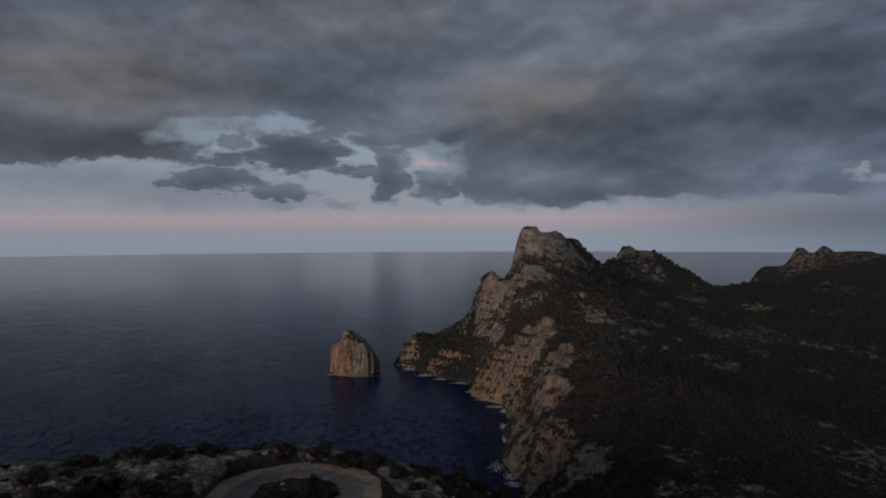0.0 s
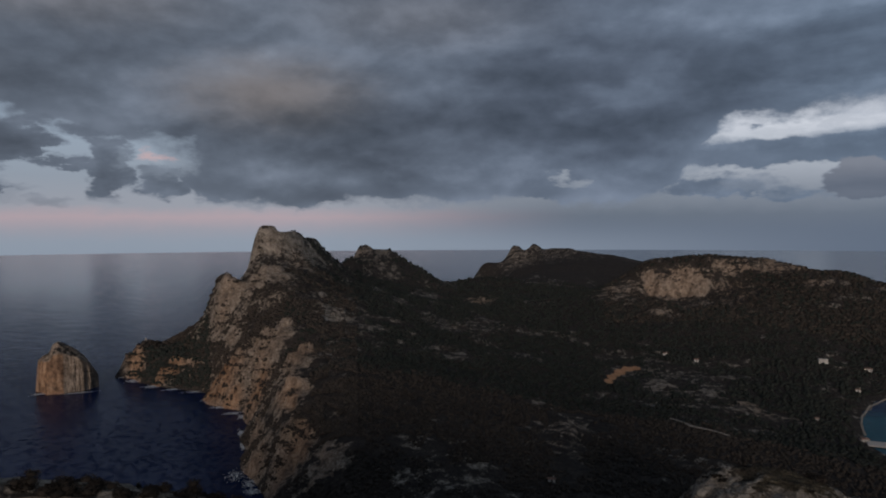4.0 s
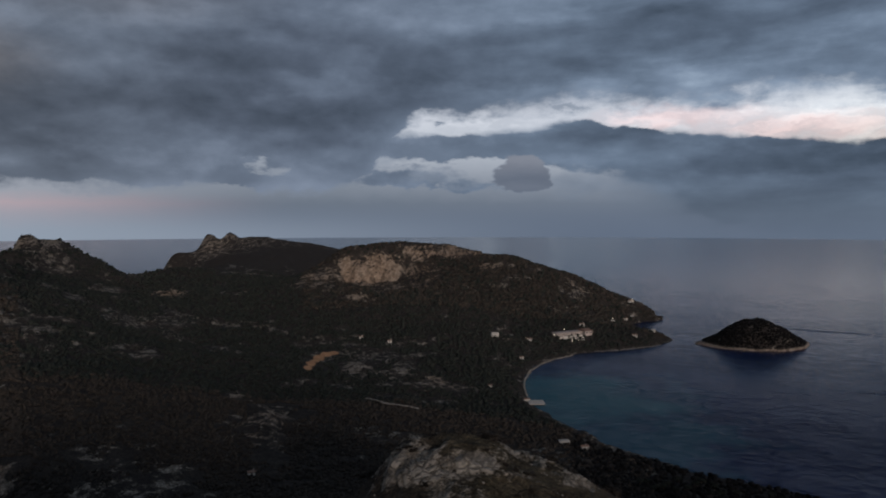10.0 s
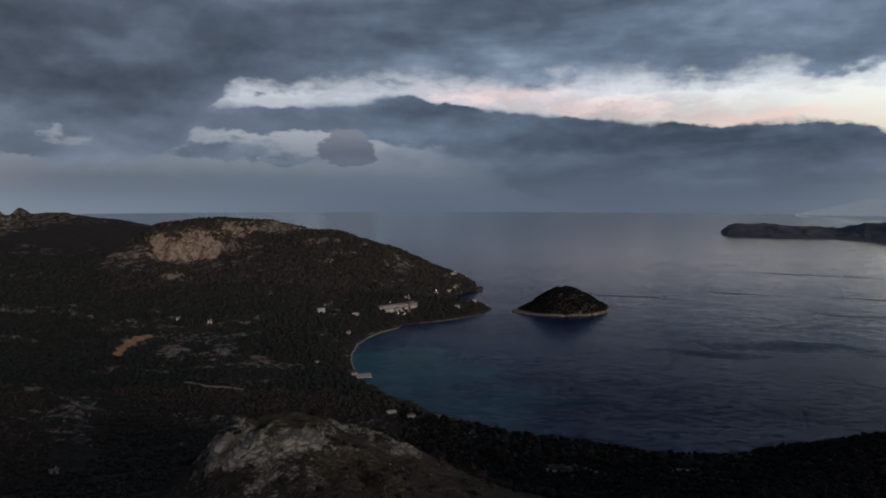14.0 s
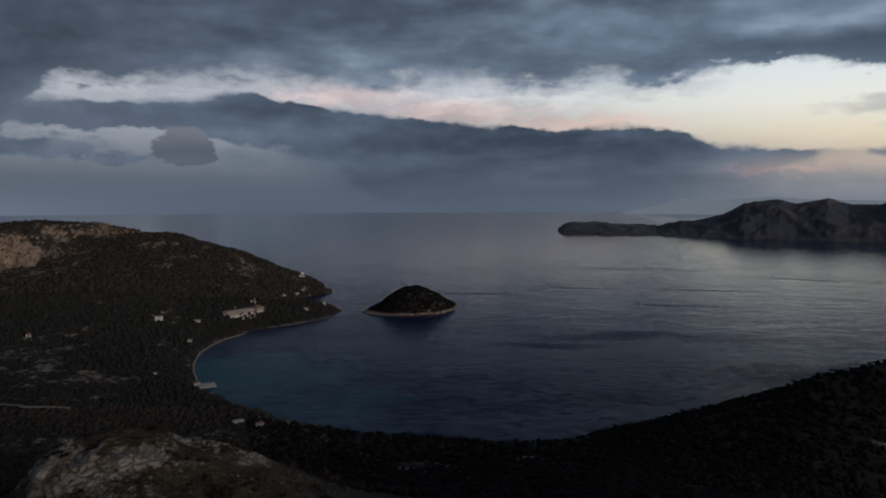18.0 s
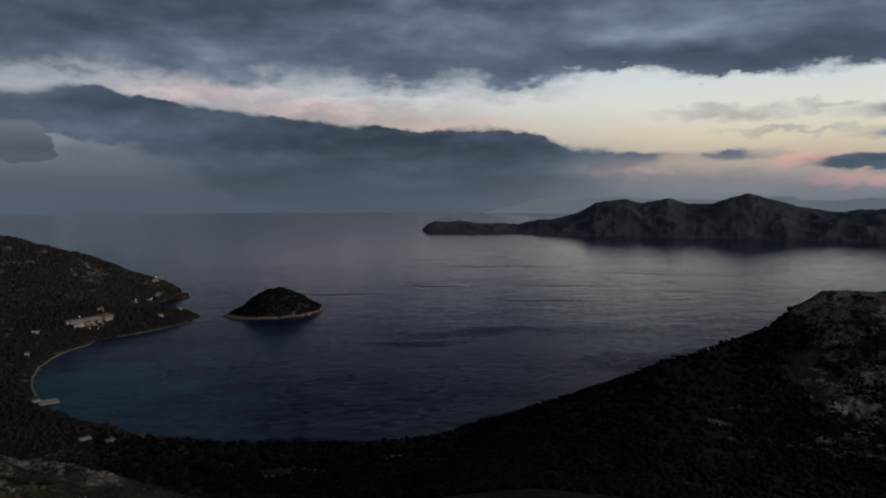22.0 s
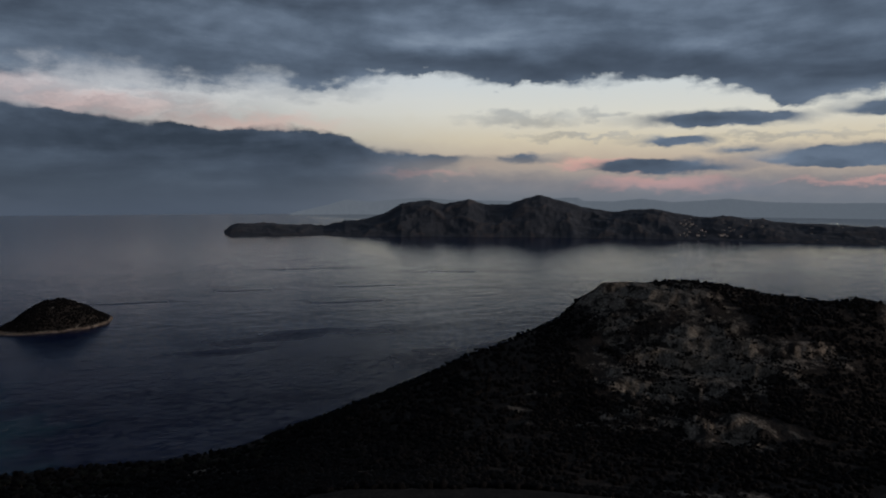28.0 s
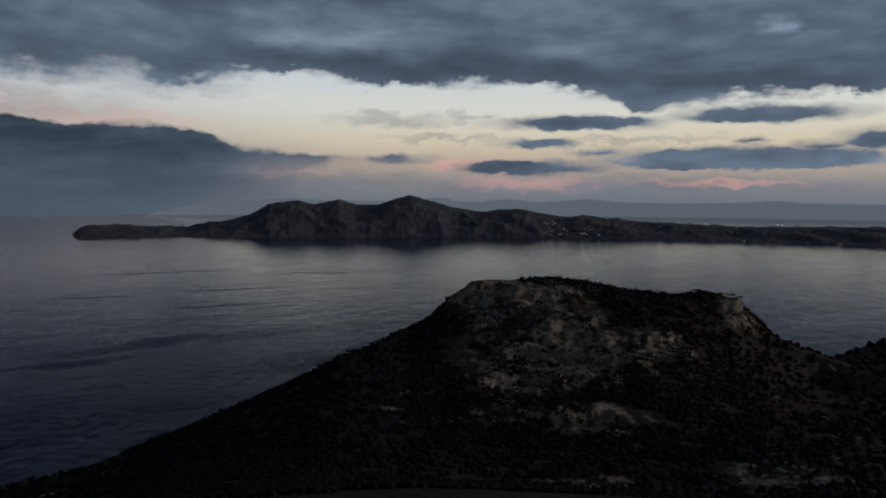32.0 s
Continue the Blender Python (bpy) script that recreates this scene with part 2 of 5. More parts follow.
thin = W.m("MULTIPLY", W.m("MULTIPLY", W.step(az, 30.0, 40.0), W.m("SUBTRACT", 1.0, W.step(az, 50.0, 66.0))), W.step(el, 5.0, 7.0))
clear = W.mix(W.m("MULTIPLY", thin, 0.45), clear, (0.33, 0.355, 0.41))
clear = W.mix(0.10, clear, nishita)
pink = union([(-1.1, 5.85, 0.9, 0.35, 0.7, 1.0), (110.3, 2.55, 2.2, 0.35, 0.8, 1.0), (115.6, 1.05, 4.2, 0.55, 0.8, 1.0), (83.0, 5.6, 5.5, 0.6, 0.9, 1.0), (72.0, 6.6, 6.0, 0.8, 0.9, 1.0), (64.0, 7.7, 5.0, 0.7, 0.9, 1.0), (96.0, 1.8, 3.5, 0.25, 0.8, 1.0), (130.0, 1.1, 5.0, 0.25, 0.8, 1.0)])
clear = W.mix(W.m("MULTIPLY", pink, W.m("ADD", 0.36, W.m("MULTIPLY", W.step(az, 100.0, 108.0), 0.3))), clear, (0.80, 0.43, 0.37))

# clouds: broad soft masses of slate, lit a little from above, heavier underneath
masses = total([(-27.0, 6.6, 9.0, 2.2, -0.17), (-27.0, 11.0, 8.0, 2.8, 0.05), (-7.0, 12.0, 5.0, 2.2, -0.07), (7.5, 10.9, 5.0, 2.0, 0.08), (15.0, 7.6, 9.0, 1.9, -0.11), (16.0, 4.6, 12.0, 1.2, 0.05), (8.0, 3.0, 4.0, 1.0, -0.06), (18.0, 3.0, 7.0, 0.8, -0.05), (30.5, 11.0, 5.5, 5.0, -0.13),
                (36.5, 10.6, 5.0, 0.9, 0.14), (44.7, 15.0, 4.0, 1.2, 0.12), (46.0, 10.6, 6.0, 0.9, -0.08), (52.0, 9.9, 5.0, 0.9, 0.12), (62.0, 10.2, 9.0, 1.1, 0.16), (48.0, 13.0, 9.0, 1.8, -0.10), (37.0, 6.2, 4.0, 2.6, -0.06), (74.0, 9.5, 7.0, 0.9, 0.12), (-12.0, 5.8, 3.3, 1.4, -0.09), (-4.3, 4.8, 2.0, 1.9, -0.03), (64.0, 14.0, 10.0, 1.6, -0.08), (76.0, 14.5, 10.0, 1.2, -0.07), (83.5, 13.6, 3.4, 0.8, 0.16)])
masses = W.m("ADD", masses, total([(98.0, 12.0, 8.0, 0.7, 0.10), (82.0, 10.4, 9.0, 1.0, -0.07), (88.0, 9.3, 6.0, 0.6, 0.05), (110.0, 10.2, 14.0, 1.1, -0.10), (126.0, 8.8, 9.0, 1.4, -0.10), (133.6, 12.3, 1.3, 0.5, 0.34), (104.0, 15.5, 14.0, 1.6, -0.08), (122.0, 13.2, 6.0, 0.9, 0.06), (57.0, 6.4, 7.0, 1.3, -0.10), (68.0, 4.2, 9.0, 1.2, -0.08), (72.0, 2.9, 8.0, 0.5, 0.06), (84.0, 3.6, 9.0, 0.8, -0.04), (60.0, 4.6, 4.0, 0.7, 0.04), (82.0, 4.0, 13.0, 2.4, -0.19), (76.0, 12.0, 8.0, 1.2, 0.05)]))
shade = W.m("ADD", W.m("MULTIPLY", big, 0.40), W.m("ADD", W.m("MULTIPLY", patchy, 0.30), W.m("MULTIPLY", puff, 0.30)))
shade = W.m("ADD", 0.515, W.m("MULTIPLY", W.m("SUBTRACT", W.m("ADD", shade, W.m("MULTIPLY", rel, 0.45)), 0.5), 0.78))
shade = W.m("ADD", W.m("ADD", shade, W.m("MULTIPLY", W.m("SUBTRACT", fine, 0.5), 0.14)), masses)
shade = W.m("ADD", shade, W.m("MULTIPLY", W.m("SUBTRACT", 1.0, W.step(depth, 0.0, 1.6)), 0.05))
dark_c = W.ramp(shade, [(0.30, (0.044, 0.057, 0.079)), (0.42, (0.075, 0.094, 0.129)), (0.52, (0.110, 0.137, 0.184)), (0.62, (0.165, 0.200, 0.262)), (0.76, (0.30, 0.345, 0.42))])
grey = W.m("SUBTRACT", 1.0, W.step(az, 6.0, 36.0))
dark_c = W.mix(W.m("MULTIPLY", grey, 0.5), dark_c, W.ramp(shade, [(0.30, (0.052, 0.060, 0.073)), (0.42, (0.082, 0.094, 0.113)), (0.52, (0.114, 0.131, 0.158)), (0.62, (0.164, 0.187, 0.226)), (0.76, (0.28, 0.32, 0.38))]))
brown = total([(7.5, 10.8, 6.0, 2.2, 1.2), (-26.0, 11.5, 9.0, 3.0, 1.0), (-9.0, 17.0, 9.0, 2.0, 0.7), (20.0, 17.0, 8.0, 2.0, 0.4), (-27.0, 6.6, 9.0, 1.8, 0.4)])
dark_c = W.mix(brown, dark_c, W.mix(W.step(shade, 0.36, 0.60), (0.080, 0.075, 0.074), (0.19, 0.165, 0.155)))
dark_c = W.mix(southness, dark_c, W.mix(1.0, dark_c, (0.90, 0.97, 1.0), "MULTIPLY"))
low = W.m("SUBTRACT", 1.0, W.step(el, -0.5, 4.6))
rain_c = W.mix(W.step(az, 84.0, 104.0), W.mix(W.step(az, 52.0, 66.0), (0.115, 0.143, 0.188), (0.062, 0.080, 0.107)), (0.15, 0.165, 0.187))
dark_c = W.mix(W.m("MULTIPLY", low, W.m("MULTIPLY", W.m("SUBTRACT", W.step(az, 46.0, 62.0), W.step(az, 98.0, 112.0)), 0.85)), dark_c, rain_c)
dark_c = W.mix(W.step(el, 18.0, 60.0), dark_c, W.mix(1.0, dark_c, (0.55, 0.55, 0.55), "MULTIPLY"))
edge = W.m("MULTIPLY", W.m("MULTIPLY", cover, W.m("SUBTRACT", 1.0, cover)), 1.2)
dark_c = W.mix(edge, dark_c, clear)
ball_c = W.mix(W.m("ADD", W.step(el, 2.8, 5.0), W.m("MULTIPLY", rel, 1.5)), (0.100, 0.115, 0.148), (0.190, 0.200, 0.232))
dark_c = W.mix(W.m("MULTIPLY", ball, 0.8), dark_c, ball_c)
final = W.mix(cover, clear, dark_c)
# haze on the horizon
haze_c = W.mix(warm, W.mix(W.step(az, 20.0, 60.0), (0.26, 0.305, 0.37), (0.094, 0.12, 0.166)), (0.150, 0.175, 0.210))
final = W.mix(W.m("MULTIPLY", W.m("SUBTRACT", 1.0, W.step(el, -1.6, 1.6)), 0.6), final, haze_c)
# the western half of the sky is the brighter one
glow = W.ramp(W.m("DIVIDE", W.m("ADD", az, 60.0), 220.0), [(0.0, 0.43), (0.36, 0.45), (0.55, 0.52), (0.72, 0.62), (1.0, 0.65)])
final = W.mix(1.0, final, W.mix(1.0, glow, (1.98, 2.0, 2.04), "MULTIPLY"), "MULTIPLY")
bg = WT.nodes.new("ShaderNodeBackground")
W.put(bg.inputs[0], final)
bg.inputs[1].default_value = 1.0
WT.links.new(bg.outputs[0], WT.nodes.new("ShaderNodeOutputWorld").inputs[0])

sun = new("sun", bpy.data.lights.new("sun", "SUN"))
sun.data.energy, sun.data.angle, sun.data.color = 1.35, radians(16), (1.0, 0.85, 0.76)
a_, e_ = radians(SUN_AZ), radians(SUN_EL)
sun.matrix_world = look((math.sin(a_) * 300 * math.cos(e_), math.cos(a_) * 300 * math.cos(e_), 130 + 300 * math.sin(e_)), (0, 0, 130))

# ---------------------------------------------------------------- materials


def material(name):
    m = bpy.data.materials.new(name)
    m.use_nodes = True
    t = m.node_tree
    return m, Net(t), t.nodes["Principled BSDF"], t


def coords(t, kind="Object"):
    return t.nodes.new("ShaderNodeTexCoord").outputs[kind]


def attr(t, name):
    n = t.nodes.new("ShaderNodeAttribute")
    n.attribute_name = name
    return n.outputs["Fac"]


def bump(t, n, height, strength, distance, to):
    b = t.nodes.new("ShaderNodeBump")
    n.put(b.inputs["Height"], height)
    n.put(b.inputs["Strength"], strength)
    b.inputs["Distance"].default_value = distance
    t.links.new(b.outputs[0], to.inputs["Normal"])


def land_material():
    """Limestone, dry scrub and forest floor, shared out by the relief's own masks."""
    m, n, p, t = material("limestone_and_scrub")
    v = coords(t)
    rock, warm_r, bare, dry = attr(t, "rock"), attr(t, "warm"), attr(t, "bare"), attr(t, "dry")
    a, b, c = n.noise(v, 0.035, 4), n.noise(v, 0.22, 6, 0.6), n.noise(v, 1.3, 5, 0.65)
    sx, sy, sz = n.split(v)
    cleft = n.noise(n.xyz(sx, sy, n.m("MULTIPLY", sz, 0.22)), 0.16, 5, 0.6, 0.6)
    stone = n.ramp(n.m("ADD", n.m("MULTIPLY", cleft, 0.45), n.m("ADD", n.m("MULTIPLY", b, 0.3), n.m("MULTIPLY", c, 0.25))), [(0.36, (0.075, 0.064, 0.052)), (0.45, (0.22, 0.190, 0.155)), (0.54, (0.36, 0.315, 0.26)), (0.66, (0.50, 0.45, 0.38))])
    ochre = n.ramp(n.m("ADD", n.m("MULTIPLY", cleft, 0.4), n.m("ADD", n.m("MULTIPLY", b, 0.35), n.m("MULTIPLY", c, 0.25))), [(0.38, (0.05, 0.034, 0.025)), (0.46, (0.20, 0.115, 0.070)), (0.53, (0.38, 0.22, 0.125)), (0.64, (0.54, 0.37, 0.24))])
    clump = n.noise(v, 0.085, 4, 0.6, 0.4)
    # clefts between blocks of weathered limestone
    vor = t.nodes.new("ShaderNodeTexVoronoi")
    vor.feature = "DISTANCE_TO_EDGE"
    vor.inputs["Scale"].default_value = 0.52
    n.put(vor.inputs["Vector"], n.xyz(n.m("ADD", sx, n.m("MULTIPLY", b, 5.0)), n.m("ADD", sy, n.m("MULTIPLY", c, 2.0)), n.m("MULTIPLY", sz, 0.7)))
    crack = n.m("SUBTRACT", 1.0, n.step(vor.outputs["Distance"], 0.0, 0.20))
    stone = n.mix(n.m("MULTIPLY", n.m("MULTIPLY", crack, n.step(clump, 0.30, 0.60)), 0.72), stone, (0.045, 0.038, 0.032))
    stone = n.mix(n.m("MULTIPLY", warm_r, n.step(a, 0.15, 0.5)), stone, ochre)
    scrub = n.ramp(n.m("ADD", n.m("MULTIPLY", b, 0.45), n.m("MULTIPLY", c, 0.55)), [(0.34, (0.020, 0.019, 0.018)), (0.5, (0.048, 0.041, 0.036)), (0.62, (0.088, 0.073, 0.063)), (0.72, (0.15, 0.128, 0.112))])
    turf = n.ramp(n.m("ADD", n.m("MULTIPLY", b, 0.5), n.m("MULTIPLY", c, 0.5)), [(0.36, (0.022, 0.019, 0.014)), (0.5, (0.070, 0.057, 0.038)), (0.64, (0.135, 0.110, 0.075))])
    scrub = n.mix(dry, scrub, turf)
    nz = n.split(t.nodes.new("ShaderNodeNewGeometry").outputs["Normal"])[2]
    rock = n.m("ADD", rock, n.m("MULTIPLY", n.step(nz, 0.80, 0.55), 0.35))
    broken = n.step(n.m("ADD", rock, n.m("MULTIPLY", n.m("SUBTRACT", n.m("ADD", n.m("MULTIPLY", clump, 0.45), n.m("ADD", n.m("MULTIPLY", b, 0.35), n.m("MULTIPLY", c, 0.20))), 0.5), 3.6)), 0.38, 0.62)
    col = n.mix(broken, scrub, stone)
    earth = n.ramp(b, [(0.35, (0.46, 0.235, 0.125)), (0.65, (0.66, 0.37, 0.20))])
    col = n.mix(n.step(bare, 0.4, 0.6), col, earth)
    n.put(p.inputs["Base Color"], col)
    p.inputs["Roughness"].default_value = 0.95
    p.inputs["Specular IOR Level"].default_value = 0.05
    bump(t, n, n.m("SUBTRACT", n.m("ADD", n.m("MULTIPLY", b, 3.0), n.m("MULTIPLY", c, 0.9)), n.m("MULTIPLY", crack, 0.5)), 0.8, 1.0, p)
    return m


def leaf_material(name, lo, hi):
    m, n, p, t = material(name)
    info = t.nodes.new("ShaderNodeNewGeometry").outputs["Random Per Island"]
    v = coords(t)
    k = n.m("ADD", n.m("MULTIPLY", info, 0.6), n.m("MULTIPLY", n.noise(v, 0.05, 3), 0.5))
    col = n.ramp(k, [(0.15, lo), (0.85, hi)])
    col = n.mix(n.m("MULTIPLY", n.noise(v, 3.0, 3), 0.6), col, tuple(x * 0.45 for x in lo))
    n.put(p.inputs["Base Color"], col)
    p.inputs["Roughness"].default_value = 0.9
    p.inputs["Specular IOR Level"].default_value = 0.1
    return m


def water_material():
    m, n, p, t = material("sea_water")
    v = coords(t)
    x, y, z = n.split(v)
    along, cross = n.m("SUBTRACT", n.m("MULTIPLY", x, 0.25), n.m("MULTIPLY", y, 0.97)), n.m("ADD", n.m("MULTIPLY", x, 0.97), n.m("MULTIPLY", y, 0.25))
    streak = n.noise(n.xyz(n.m("MULTIPLY", along, 0.30), cross, 0.0), 0.012, 3, 0.5, 0.3)
    band = n.noise(n.xyz(n.m("MULTIPLY", along, 0.35), cross, 7.0), 0.045, 4, 0.55, 0.4)
    calm = n.m("ADD", n.m("MULTIPLY", n.step(streak, 0.36, 0.60), 0.6), n.m("MULTIPLY", n.step(band, 0.36, 0.62), 0.4))
    swell = n.noise(n.xyz(n.m("MULTIPLY", along, 0.55), cross, 1.0), 0.17, 5, 0.6, 1.3)
    rip = n.noise(n.xyz(along, cross, 2.0), 0.7, 4, 0.6, 1.2)
    chop = n.noise(n.xyz(n.m("MULTIPLY", along, 0.6), cross, 3.0), 0.24, 4, 0.6, 0.3)
    # pale sand under shallow water off the beach
    bx = n.m("DIVIDE", n.m("SUBTRACT", x, 430.0), 95.0)
    by = n.m("DIVIDE", n.m("SUBTRACT", y, 295.0), 95.0)
    sh = n.m("SUBTRACT", 1.0, n.step(n.m("ADD", n.m("SQRT", n.m("ADD", n.m("MULTIPLY", bx, bx), n.m("MULTIPLY", by, by))), n.m("MULTIPLY", n.m("SUBTRACT", n.noise(v, 0.02, 4), 0.5), 1.6)), 0.35, 1.15))
    ex, ey = n.m("DIVIDE", n.m("SUBTRACT", x, 372.0), 75.0), n.m("DIVIDE", n.m("SUBTRACT", y, 205.0), 62.0)
    sh2 = n.m("SUBTRACT", 1.0, n.step(n.m("ADD", n.m("SQRT", n.m("ADD", n.m("MULTIPLY", ex, ex), n.m("MULTIPLY", ey, ey))), n.m("MULTIPLY", n.m("SUBTRACT", n.noise(v, 0.03, 5), 0.5), 2.2)), 0.3, 1.2))
    sh = n.m("MAXIMUM", sh, n.m("MULTIPLY", sh2, 0.6))
    # choppy water inshore, a long smooth swell in the offing
    offing = n.step(n.m("SQRT", n.m("ADD", n.m("MULTIPLY", x, x), n.m("MULTIPLY", y, y))), 250.0, 2200.0)
    # gusts: long dark cat's-paws on the bay, azimuth, distance and reach
    paws = 0.0
    for qx, qy, la, lc, turn in ((660, 40, 95, 26, 0.25), (600, 95, 45, 12, 0.2), (975, 130, 60, 10, 0.1), (1010, -40, 70, 10, 0.1), (860, -10, 60, 9, 0.15), (560, -95, 70, 22, 0.5), (880, 250, 60, 10, 0.1), (1260, 60, 110, 12, 0.1), (1180, -190, 100, 12, 0.0)):
        px, py = n.m("SUBTRACT", x, float(qx)), n.m("SUBTRACT", y, float(qy))
        u = n.m("ADD", n.m("MULTIPLY", px, math.sin(turn)), n.m("MULTIPLY", py, -math.cos(turn)))
        w = n.m("ADD", n.m("MULTIPLY", px, math.cos(turn)), n.m("MULTIPLY", py, math.sin(turn)))
        w = n.m("ADD", n.m("DIVIDE", w, lc), n.m("MULTIPLY", n.m("SUBTRACT", n.noise(v, 0.016, 5, 0.6), 0.5), 5.0))
        u = n.m("DIVIDE", u, la)
        g = n.m("SUBTRACT", 1.0, n.step(n.m("SQRT", n.m("ADD", n.m("MULTIPLY", u, u), n.m("MULTIPLY", w, w))), 0.0, 1.6))
        paws = g if isinstance(paws, float) else n.m("MAXIMUM", paws, g)
    # light and dark of the wave facets put into the blue by chop
    deep = n.mix(n.m("MULTIPLY", n.m("ADD", calm, n.step(chop, 0.34, 0.66)), 0.5), (0.0012, 0.0080, 0.038), (0.0028, 0.0150, 0.066))
    n.put(p.inputs["Base Color"], n.mix(sh, deep, (0.018, 0.085, 0.115)))
    n.put(p.inputs["Roughness"], n.m("ADD", n.m("SUBTRACT", 0.24, n.m("MULTIPLY", offing, 0.13)), n.m("MULTIPLY", paws, 0.12)))
    gloss = n.m("MULTIPLY", n.m("ADD", n.m("ADD", 0.024, n.m("MULTIPLY", offing, 0.26)), n.m("MULTIPLY", calm, 0.060)), n.m("ADD", n.m("ADD", 0.25, n.m("MULTIPLY", offing, 0.5)), n.m("MULTIPLY", n.step(chop, 0.34, 0.66), 1.4)))
    n.put(p.inputs["Specular IOR Level"], n.m("MULTIPLY", gloss, n.m("SUBTRACT", 1.0, n.m("MULTIPLY", paws, 0.6))))
    p.inputs["IOR"].default_value = 1.33
    p.inputs["Specular Tint"].default_value = (0.64, 0.84, 1.0, 1)
    roll_ = n.m("MULTIPLY", n.noise(n.xyz(n.m("MULTIPLY", along, 0.6), cross, 5.0), 0.034, 3, 0.5, 1.4), 1.5)
    far_k = n.step(offing, 0.02, 0.16)
    near_h = n.m("ADD", n.m("MULTIPLY", swell, 0.65), n.m("MULTIPLY", rip, 0.20))
    bump(t, n, n.m("ADD", n.m("MULTIPLY", near_h, n.m("SUBTRACT", 1.0, far_k)), n.m("MULTIPLY", roll_, far_k)), 0.55, 1.0, p)
    return m


def plain(name, colour, rough=0.8, vary=0.25, scale=1.0, metal=0.0):
    m, n, p, t = material(name)
    k = n.noise(coords(t), scale, 5, 0.6)
    n.put(p.inputs["Base Color"], n.ramp(k, [(0.3, tuple(c * (1 - vary) for c in colour)), (0.7, tuple(min(1, c * (1 + vary)) for c in colour))]))
    p.inputs["Roughness"].default_value, p.inputs["Metallic"].default_value = rough, metal
    bump(t, n, k, 0.3, 0.1, p)
    return m


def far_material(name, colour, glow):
    """Hills many kilometres off; evening haze is painted in: bluish colour, glow as emission."""
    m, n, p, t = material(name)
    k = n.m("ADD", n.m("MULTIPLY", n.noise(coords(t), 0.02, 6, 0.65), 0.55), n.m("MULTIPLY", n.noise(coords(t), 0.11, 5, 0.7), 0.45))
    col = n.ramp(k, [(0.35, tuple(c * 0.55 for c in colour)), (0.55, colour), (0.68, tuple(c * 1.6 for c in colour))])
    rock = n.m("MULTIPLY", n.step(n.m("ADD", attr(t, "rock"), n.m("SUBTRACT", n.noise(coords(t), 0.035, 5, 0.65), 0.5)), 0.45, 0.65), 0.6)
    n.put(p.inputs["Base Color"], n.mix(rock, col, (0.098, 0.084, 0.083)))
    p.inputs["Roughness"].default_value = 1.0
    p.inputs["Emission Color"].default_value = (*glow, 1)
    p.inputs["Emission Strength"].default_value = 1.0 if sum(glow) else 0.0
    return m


LAND = land_material()
PINE = leaf_material("pine_needles", (0.018, 0.023, 0.020), (0.040, 0.043, 0.037))
SCRUB = leaf_material("maquis_leaves", (0.032, 0.028, 0.024), (0.078, 0.063, 0.052))
# darker copy of the pine leaves: shade on shore, ridge and islet put into colour
SHADED_LEAVES = leaf_material("shaded_leaves", (0.006, 0.006, 0.006), (0.015, 0.013, 0.013))
BUSH = leaf_material("shrub_leaves", (0.014, 0.012, 0.010), (0.042, 0.034, 0.028))
SEA = water_material()
WHITE = plain("white_render", (0.42, 0.40, 0.37), 0.85, 0.15, 0.6)
DUSKY = plain("weathered_pink_render", (0.36, 0.30, 0.27), 0.9, 0.2, 0.5)
TILE = plain("terracotta_tiles", (0.19, 0.115, 0.085), 0.85, 0.35, 1.5)
GLASS = plain("dark_window_glass", (0.03, 0.035, 0.04), 0.15, 0.2, 1.0)
BARK = plain("pine_bark", (0.09, 0.065, 0.05), 0.95, 0.4, 3.0)
SAND = plain("pale_sand", (0.30, 0.25, 0.19), 0.95, 0.2, 0.5)
ROAD = plain("worn_asphalt", (0.135, 0.12, 0.11), 0.95, 0.45, 0.5)
GRAVEL = plain("ochre_gravel", (0.26, 0.185, 0.13), 0.95, 0.5, 0.8)
STONE = plain("grey_limestone", (0.20, 0.178, 0.155), 0.95, 0.65, 1.6)
CONCRETE = plain("pale_concrete", (0.45, 0.41, 0.36), 0.9, 0.2, 0.8)
FOAM = plain("sea_foam", (0.75, 0.78, 0.80), 0.7, 0.3, 0.6)



def lamp_material():
    m, n, p, t = material("lit_lantern")
    p.inputs["Base Color"].default_value = (1, 0.9, 0.7, 1)
    p.inputs["Emission Color"].default_value = (1.0, 0.86, 0.62, 1)
    p.inputs["Emission Strength"].default_value = 2.2
    return m


LIT = lamp_material()

# ---------------------------------------------------------------- relief
# Knots of the relief: azimuth from +y in degrees, distance and height in metres.
KN_NEAR = ((-36, 25, 103), (0, 25, 103), (40, 25, 102), (90, 25, 100), (140, 25, 100), (-33, 85, 100), (-20, 85, 99), (-10, 85, 98.5), (0, 80, 96), (8, 80, 92),
           (-33, 105, 101), (-22, 107, 99), (-10, 107, 97.5), (-4, 105, 95.4), (2, 103, 93), (6, 100, 91), (14, 95, 84), (-33, 150, 76), (-10, 150, 72), (4, 150, 62),
           (-33, 220, 20), (-10, 220, 18), (3, 215, 14), (-33, 300, -18), (-10, 300, -18), (1, 300, -16), (22, 130, 66), (30, 130, 66))
